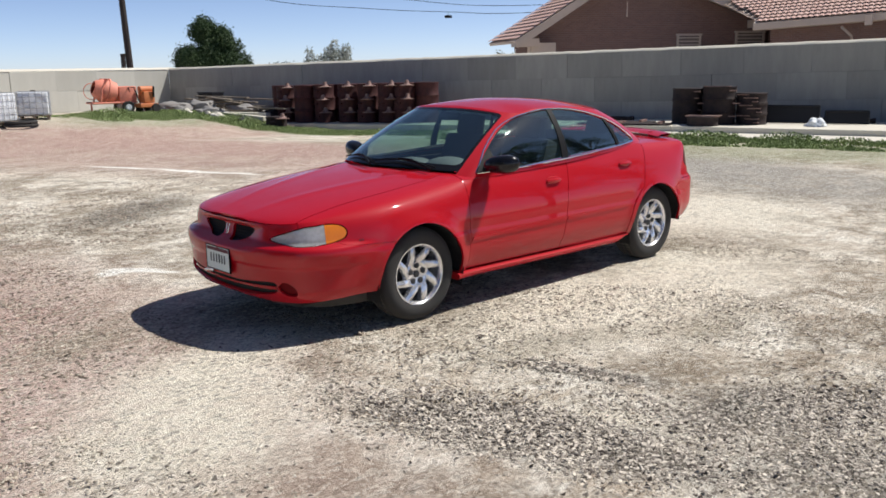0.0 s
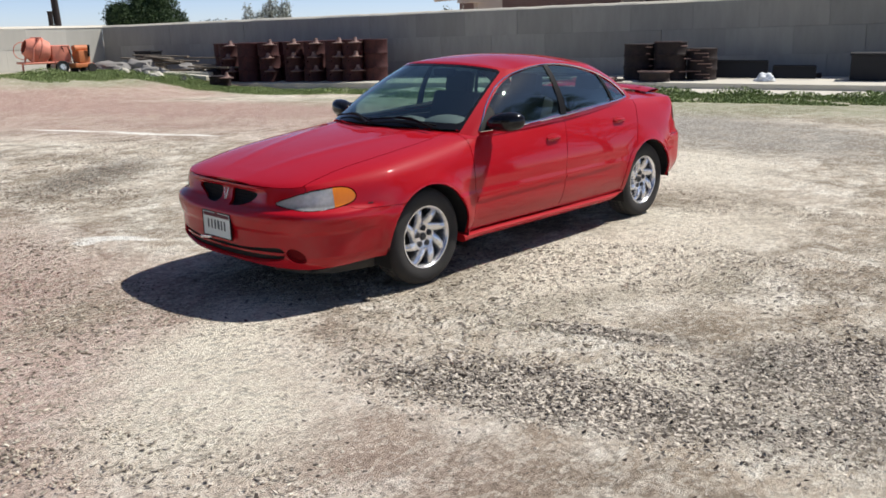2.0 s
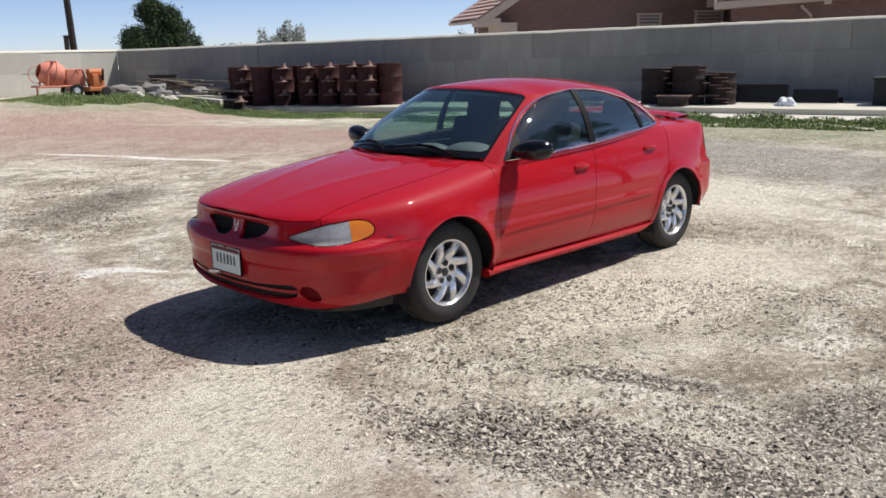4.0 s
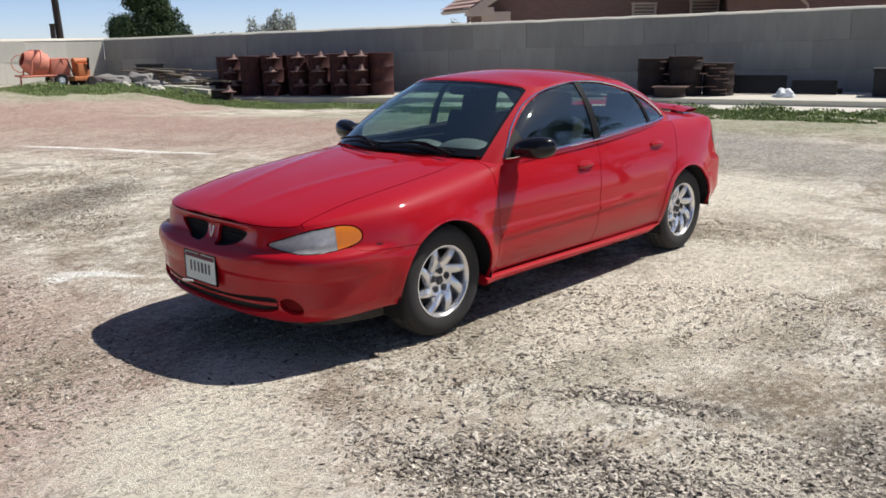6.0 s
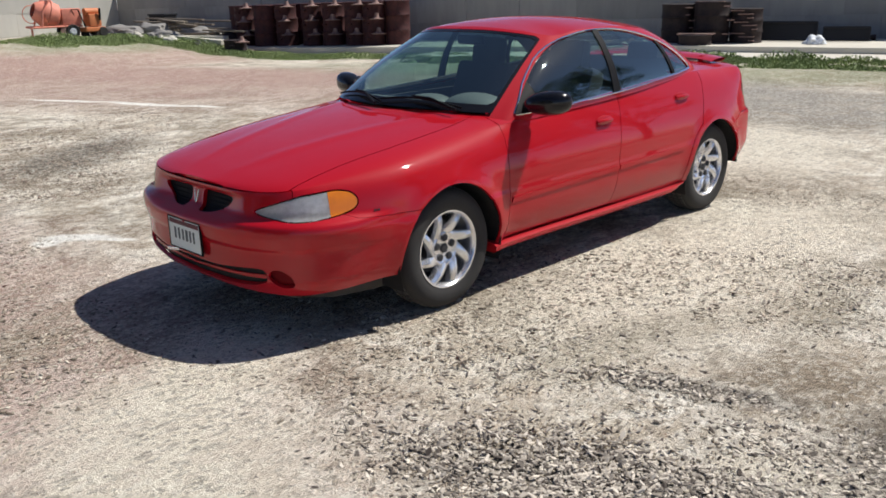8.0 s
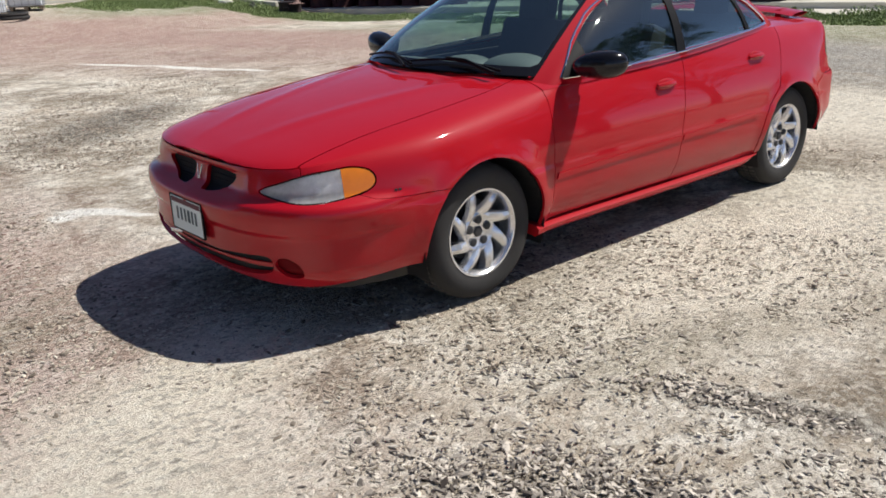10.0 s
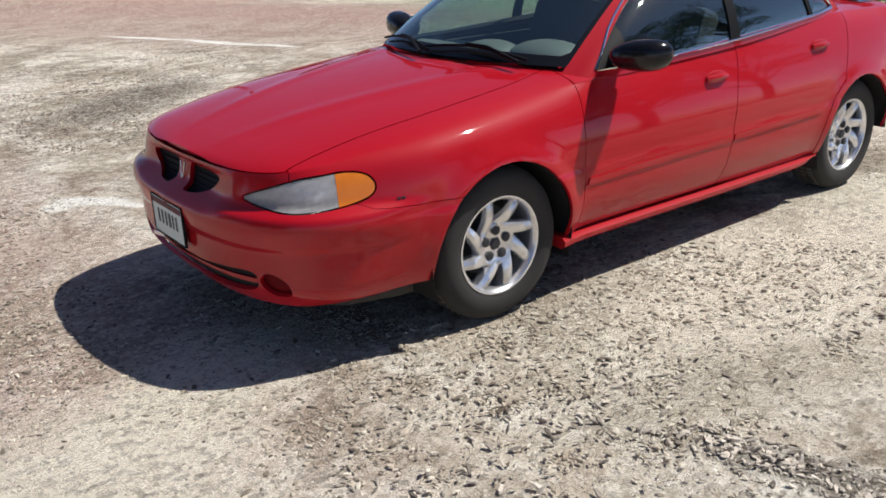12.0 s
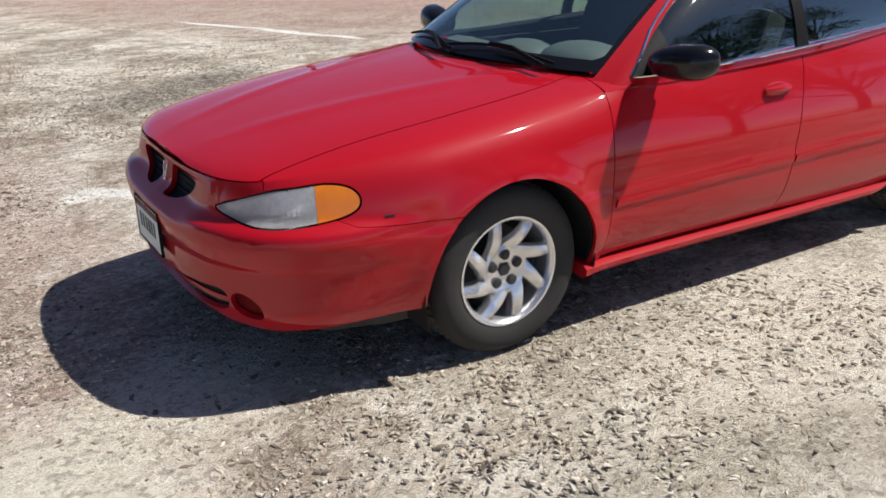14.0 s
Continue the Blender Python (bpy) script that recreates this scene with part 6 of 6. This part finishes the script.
def trolley():
    root = thing("plate_compactor", at_site(3.5, 4.95, radians(82)) @ Matrix.Scale(0.9, 4), "small yellow-orange engine trolley with an upright handle", "machine")
    part("base", box((0.8, 0.55, 0.16), Matrix.Translation((0, 0, 0.28)), 0.04), AMBER_PAINT, root)
    part("engine", box((0.48, 0.45, 0.45), Matrix.Translation((0.05, 0, 0.60)), 0.05), AMBER_PAINT, root, smooth=True)
    part("tank", tube([(-0.25, 0, 0.9), (0.3, 0, 0.9)], 0.13, 14), AMBER_PAINT, root, smooth=True)
    part("handle", tube([(-0.35, -0.2, 0.3), (-0.6, -0.2, 1.0), (-0.6, 0.2, 1.0), (-0.35, 0.2, 0.3)], 0.022, 8), BLACK, root, smooth=True)
    part("exhaust", tube([(0.2, -0.26, 0.6), (0.2, -0.30, 1.02)], 0.04, 8), BLACK, root)
    for y in (-0.3, 0.3):
        part("wheel", lathe([(0.0, -0.05), (0.16, -0.05), (0.18, 0), (0.16, 0.05), (0.0, 0.05)], 18, Matrix.Translation((0.25, y, 0.18)) @ Matrix.Rotation(radians(90), 4, "X")), RUBBER, root, smooth=True)
    part("foot", box((0.1, 0.4, 0.2), Matrix.Translation((-0.3, 0, 0.1)), 0.01), BLACK, root)


mixer()
trolley()


# ---- caged liquid totes ----
def tote(m, label):
    root = thing("liquid_tote", m, label, "tote", "caged totes")
    pallet = part("pallet", box((1.2, 1.0, 0.03), Matrix.Translation((0, 0, 0.125))), TIMBER, root)
    for x in (-0.5, 0, 0.5):
        part("block", box((0.12, 0.95, 0.11), Matrix.Translation((x, 0, 0.055))), TIMBER, pallet)
    part("tank", box((1.08, 0.9, 0.92), Matrix.Translation((0, 0, 0.60)), 0.07), WHITE_PLASTIC, root, "white plastic tank", smooth=True)
    bm = bmesh.new()
    for z in (0.2, 0.42, 0.64, 0.86, 1.07):
        add_tube(bm, [(-0.58, -0.48, z), (0.58, -0.48, z), (0.58, 0.48, z), (-0.58, 0.48, z), (-0.58, -0.48, z)], 0.011, 6)
    for k in range(6):
        t = -0.58 + 1.16 * k / 5
        for y in (-0.48, 0.48):
            add_tube(bm, [(t, y, 0.15), (t, y, 1.07)], 0.011, 6)
        for x in (-0.58, 0.58):
            add_tube(bm, [(x, t * 0.83, 0.15), (x, t * 0.83, 1.07)], 0.011, 6)
    part("cage", bm, GALV, root, "galvanised tube cage")
    part("cap", lathe([(0.0, 0.05), (0.1, 0.05), (0.11, 0.0)], 16, Matrix.Translation((0, 0, 1.06))), BLACK, root)


tote(at_site(4.4, 9.95, 0.9) @ Matrix.Scale(0.76, 4), "white caged liquid tote on a timber pallet")
tote(at_site(4.9, 11.55, 0.1) @ Matrix.Scale(0.85, 4), "white caged liquid tote on a timber pallet")
roll = thing("hose_coil", at_site(5.7, 11.3), "dark coil of hose lying in front of the totes", "hose")
for k in range(2):
    part("loop", tube([((0.42 - 0.02 * k) * math.cos(a), (0.42 - 0.02 * k) * math.sin(a), 0.05 + 0.085 * k) for a in np.linspace(0, math.tau, 25)], 0.045, 7), RUBBER, roll, smooth=True)


# ---- utility pole and wires ----
pole = thing("utility_pole", Matrix.Translation((17.27, 44.4, -0.6)), "dark tarred timber utility pole beyond the wall", "pole")
part("mast", tube([(0, 0, -0.5), (-0.06, 0.0, 2.6), (-0.16, 0.1, 6.2), (-0.25, 0.2, 9.4)], [0.20, 0.19, 0.17, 0.14], 12), POLE_WOOD, pole, smooth=True)
part("crossarm", box((0.12, 2.2, 0.12), Matrix.Translation((-0.23, 0.18, 8.8)) @ Matrix.Rotation(0.9, 4, "Z")), POLE_WOOD, pole)
stub = thing("stub_post", Matrix.Translation((16.85, 44.4, -0.7)), "short dark stay post beside the utility pole", "post")
part("shaft", tube([(0, 0, -0.3), (0, 0, 3.2)], 0.13, 10), POLE_WOOD, stub, smooth=True)
part("cap", tube([(0, 0, 3.2), (0, 0, 3.3)], 0.15, 10), POLE_WOOD, stub)


def wire(points, label, splice=None):
    w = thing("power_line", Matrix(), label, "wire", "overhead wires")
    p = spline(points, 40)
    part("cable", tube([tuple(q) for q in p], 0.016, 5), BLACK, w)
    if splice:
        part("splice_box", box((0.30, 0.30, 0.14), Matrix.Translation(splice), 0.02), BLACK, w, "black splice box hanging from the wire")
        part("hanger", tube([splice, (splice[0], splice[1], splice[2] + 0.28)], 0.012, 5), BLACK, w)


wire([(17.0, 44.9, 7.6), (23.7, 40.0, 5.56), (27.55, 36.0, 4.98), (30.7, 32.1, 4.66), (33.5, 27.5, 4.50), (46.0, 17.0, 5.4)], "thin black overhead wire with a splice box", (30.7, 32.1, 4.40))
wire([(17.0, 44.9, 8.0), (25.5, 40.5, 6.5), (30.95, 36.0, 5.58), (33.2, 28.0, 4.88), (46.0, 18.0, 5.8)], "thin black overhead wire")


# ---- house behind the wall ----
def tile_mat():
    m = Mat("clay_roof_tiles")
    c = m.mix(m.noise(2.2, 5, 0.7), (0.48, 0.27, 0.22), (0.72, 0.52, 0.45))
    m.set(Base_Color=c, Roughness=0.85)
    m.bump(m.noise(30, 4), 0.25, 0.006)
    return m.m


def brick_mat():
    m = Mat("brown_brick_wall")
    b = m.node("TexBrick", Scale=1.0)
    b.inputs["Color1"].default_value = (0.22, 0.12, 0.10, 1)
    b.inputs["Color2"].default_value = (0.165, 0.09, 0.08, 1)
    b.inputs["Mortar"].default_value = (0.24, 0.19, 0.17, 1)
    b.inputs["Brick Width"].default_value, b.inputs["Row Height"].default_value, b.inputs["Mortar Size"].default_value = 0.22, 0.075, 0.008
    mp = m.node("Mapping", Rotation=(radians(90), 0, 0))
    m.link(m.coords(), mp.inputs[0])
    m.link(mp.outputs[0], b.inputs[0])
    m.set(Base_Color=m.mix(m.math("MULTIPLY", m.noise(1.3, 5), 0.5), b.outputs[0], (0.17, 0.11, 0.095)), Roughness=0.9)
    return m.m


TILES, BRICKWORK = tile_mat(), brick_mat()


def tiled_slope(origin, along, up, n_along, n_up, pitch=0.20, course=0.32):
    """Barrel tiles in overlapping courses on a plane: origin, unit vectors along the eave and up the slope."""
    along, up = Vector(along), Vector(up)
    nrm = along.cross(up).normalized()
    if nrm.z < 0:
        nrm = -nrm
    rows, cols = n_up, n_along * 4
    verts, faces = [], []
    for r in range(rows):
        for k in (0, 1):
            s = (r + k * 1.06) * course
            lift = 0.07 if k == 0 else 0.02
            for c in range(cols + 1):
                wave = 0.035 * abs(math.sin(c * math.pi / 4))
                verts.append(Vector(origin) + along * (c * pitch / 4) + up * s + nrm * (lift + wave))
        o = r * 2 * (cols + 1)
        for c in range(cols):
            faces.append((o + c, o + c + 1, o + cols + 2 + c, o + cols + 1 + c))
    return verts, faces


def lay_tiles(origin, along, up, n_along, n_up, parent):
    """Each overlapping course of clay tiles as a piece of the roof."""
    v, f = tiled_slope(origin, along, up, n_along, n_up)
    per = len(v) // n_up
    quads_per = len(f) // n_up
    for r in range(n_up):
        mesh_object("tile_course", v[r * per:(r + 1) * per], [tuple(i - r * per for i in q) for q in f[r * quads_per:(r + 1) * quads_per]], TILES, parent)


SHADE_CLOTH = plain("window_blind", (0.19, 0.15, 0.135), 0.8, vary=0.2, scale=12)


def house():
    a0, d0, yaw = 12.2, -6.0, radians(-42)
    left = site(a0, d0)
    rootm = Matrix.Translation((left.x + 0.05, left.y - 0.4, -0.5)) @ Matrix.Rotation(TURN_SITE, 4, "Z") @ Matrix.Rotation(-yaw, 4, "Z")
    root = thing("house", rootm, "brown brick house with a clay tile gable roof behind the wall", "house")
    # local x along the gable, y away from the yard; the far slope is lower and longer
    E, MID, W, OVER, DEEP = 3.15, 4.9, 11.4, 0.85, 3.5
    steep, easy = radians(32), radians(20)
    apex = E + MID * math.tan(steep)
    right = apex - (W - MID) * math.tan(easy)
    bm = bmesh.new()
    face = [(1.15, 0, -0.2), (W - 0.1, 0, -0.2), (W - 0.1, 0, right - 0.1), (MID, 0, apex - 0.25), (1.15, 0, E + 0.5)]
    f = [bm.verts.new(v) for v in face]
    g = [bm.verts.new((x, DEEP, z)) for x, _, z in face]
    bm.faces.new(f)
    bm.faces.new(g[::-1])
    for i in range(5):
        bm.faces.new((f[i], f[(i + 1) % 5], g[(i + 1) % 5], g[i]))
    bmesh.ops.recalc_face_normals(bm, faces=bm.faces[:])
    wall = part("wall", bm, BRICKWORK, root)
    for x0, ux, run, pitch, z0 in ((0.0, 1, MID, steep, E), (W, -1, W - MID, easy, right)):
        slope = run / math.cos(pitch)
        deck = bmesh.new()
        mid = Vector((x0 + ux * run / 2, 0, z0 + run / 2 * math.tan(pitch)))
        add_box(deck, (slope, OVER + DEEP, 0.12), Matrix.Translation(mid + Vector((0, DEEP / 2 - OVER / 2, -0.08))) @ Matrix.Rotation(-ux * pitch, 4, "Y"))
        roof_part = part("roof", deck, CREAM_TRIM, root, "weathered terracotta tile roof")
        lay_tiles((x0, -OVER, z0), (0, 1, 0), (ux * math.cos(pitch), 0, math.sin(pitch)), 22, int(slope / 0.32) + 1, roof_part)
        barge = bmesh.new()
        add_box(barge, (slope, 0.06, 0.30), Matrix.Translation(mid + Vector((0, 0.02 - OVER, -0.18))) @ Matrix.Rotation(-ux * pitch, 4, "Y"))
        part("bargeboard", barge, CREAM_TRIM, root, "cream bargeboard")
        part("eave_box", box((0.95, OVER - 0.05, 0.32), Matrix.Translation((x0 + ux * 0.5, 0.03 - OVER / 2, z0 - 0.10)), 0.01), CREAM_TRIM, root)
    part("finial", box((0.03, 0.04, 0.6), Matrix.Translation((MID - 0.3, -OVER - 0.05, apex - 1.9))), CREAM_TRIM, wall)
    for wx, wz, ww in ((7.75, 3.16, 1.0), (10.55, 3.26, 1.25)):
        win = part("window", box((ww, 0.05, 0.5), Matrix.Translation((wx, -0.01, wz - 0.1))), SHADE_CLOTH, wall, "window with a drawn grey-brown blind")
        fr = bmesh.new()
        for dx, dz, sx, sz in ((0, 0.27, ww + 0.16, 0.08), (0, -0.27, ww + 0.16, 0.08), (-ww / 2, 0, 0.08, 0.54), (ww / 2, 0, 0.08, 0.54), (0, 0.14, ww, 0.05), (0, 0.0, ww, 0.05), (0, -0.14, ww, 0.05)):
            add_box(fr, (sx, 0.10, sz), Matrix.Translation((wx + dx, -0.05, wz - 0.1 + dz)))
        part("frame", fr, CREAM_TRIM, win, "cream window frame")
    part("porch_pier", box((1.05, 0.5, 3.25), Matrix.Translation((1.2, -0.35, 1.42)), 0.02), CREAM_TRIM, wall, "pale rendered pier beside the gable")
    return root


house()


def wing():
    p = site(22.07, -9.0)
    root = thing("house", Matrix.Translation((p.x, p.y, -0.34)) @ Matrix.Rotation(TURN_SITE, 4, "Z") @ Matrix.Rotation(-0.05, 4, "Y"), "low brown brick house with a clay tile roof behind the wall", "house")
    part("wall", box((14, 7.0, 3.55), Matrix.Translation((7.0, 4.2, 1.70))), BRICKWORK, root)
    pitch = radians(24)
    roof_part = part("roof", box((15.0, 4.3, 0.12), Matrix.Translation((7.0, 1.95, 4.26)) @ Matrix.Rotation(pitch, 4, "X")), CREAM_TRIM, root, "weathered terracotta tile roof")
    lay_tiles((-0.4, 0.0, 3.48), (1, 0, 0), (0, math.cos(pitch), math.sin(pitch)), 76, 14, roof_part)
    # the courses step on along the valley where the roof meets the gable
    for k in range(2, 14):
        y, z = k * 0.32 * math.cos(pitch), 3.48 + k * 0.32 * math.sin(pitch)
        n = int((0.27 * k - 0.5) / 0.2) + 1
        lay_tiles((-0.4 - n * 0.2, y, z), (1, 0, 0), (0, math.cos(pitch), math.sin(pitch)), n, 1, roof_part)
    valley = bmesh.new()
    q = [valley.verts.new((x, y * math.cos(pitch), 3.47 + y * math.sin(pitch))) for x, y in ((-0.4, 0.2), (-0.4, 4.3), (-3.6, 4.3))]
    valley.faces.new(q)
    bmesh.ops.solidify(valley, geom=valley.faces[:], thickness=0.1)
    part("valley_deck", valley, CREAM_TRIM, roof_part)
    part("link_wall", box((2.6, 0.3, 4.6), Matrix.Translation((-0.9, 5.0, 2.2))), BRICKWORK, root)
    lay_tiles((-0.4, 7.9, 3.48), (1, 0, 0), (0, -math.cos(pitch), math.sin(pitch)), 76, 14, roof_part)
    part("fascia", box((15.0, 0.06, 0.26), Matrix.Translation((7.0, -0.02, 3.36))), CREAM_TRIM, root, "cream fascia board")
    part("soffit", box((15.0, 0.7, 0.04), Matrix.Translation((7.0, 0.35, 3.24))), CREAM_TRIM, root)
    part("downpipe", tube([(2.6, 0.0, 3.1), (2.9, 0.35, 2.75), (2.9, 0.62, 2.6), (2.9, 0.62, 0)], 0.05, 8), CREAM_TRIM, root, smooth=True)
    part("hopper", box((0.25, 0.2, 0.35), Matrix.Translation((3.5, -0.12, 3.25)), 0.02), CREAM_TRIM, root)


wing()
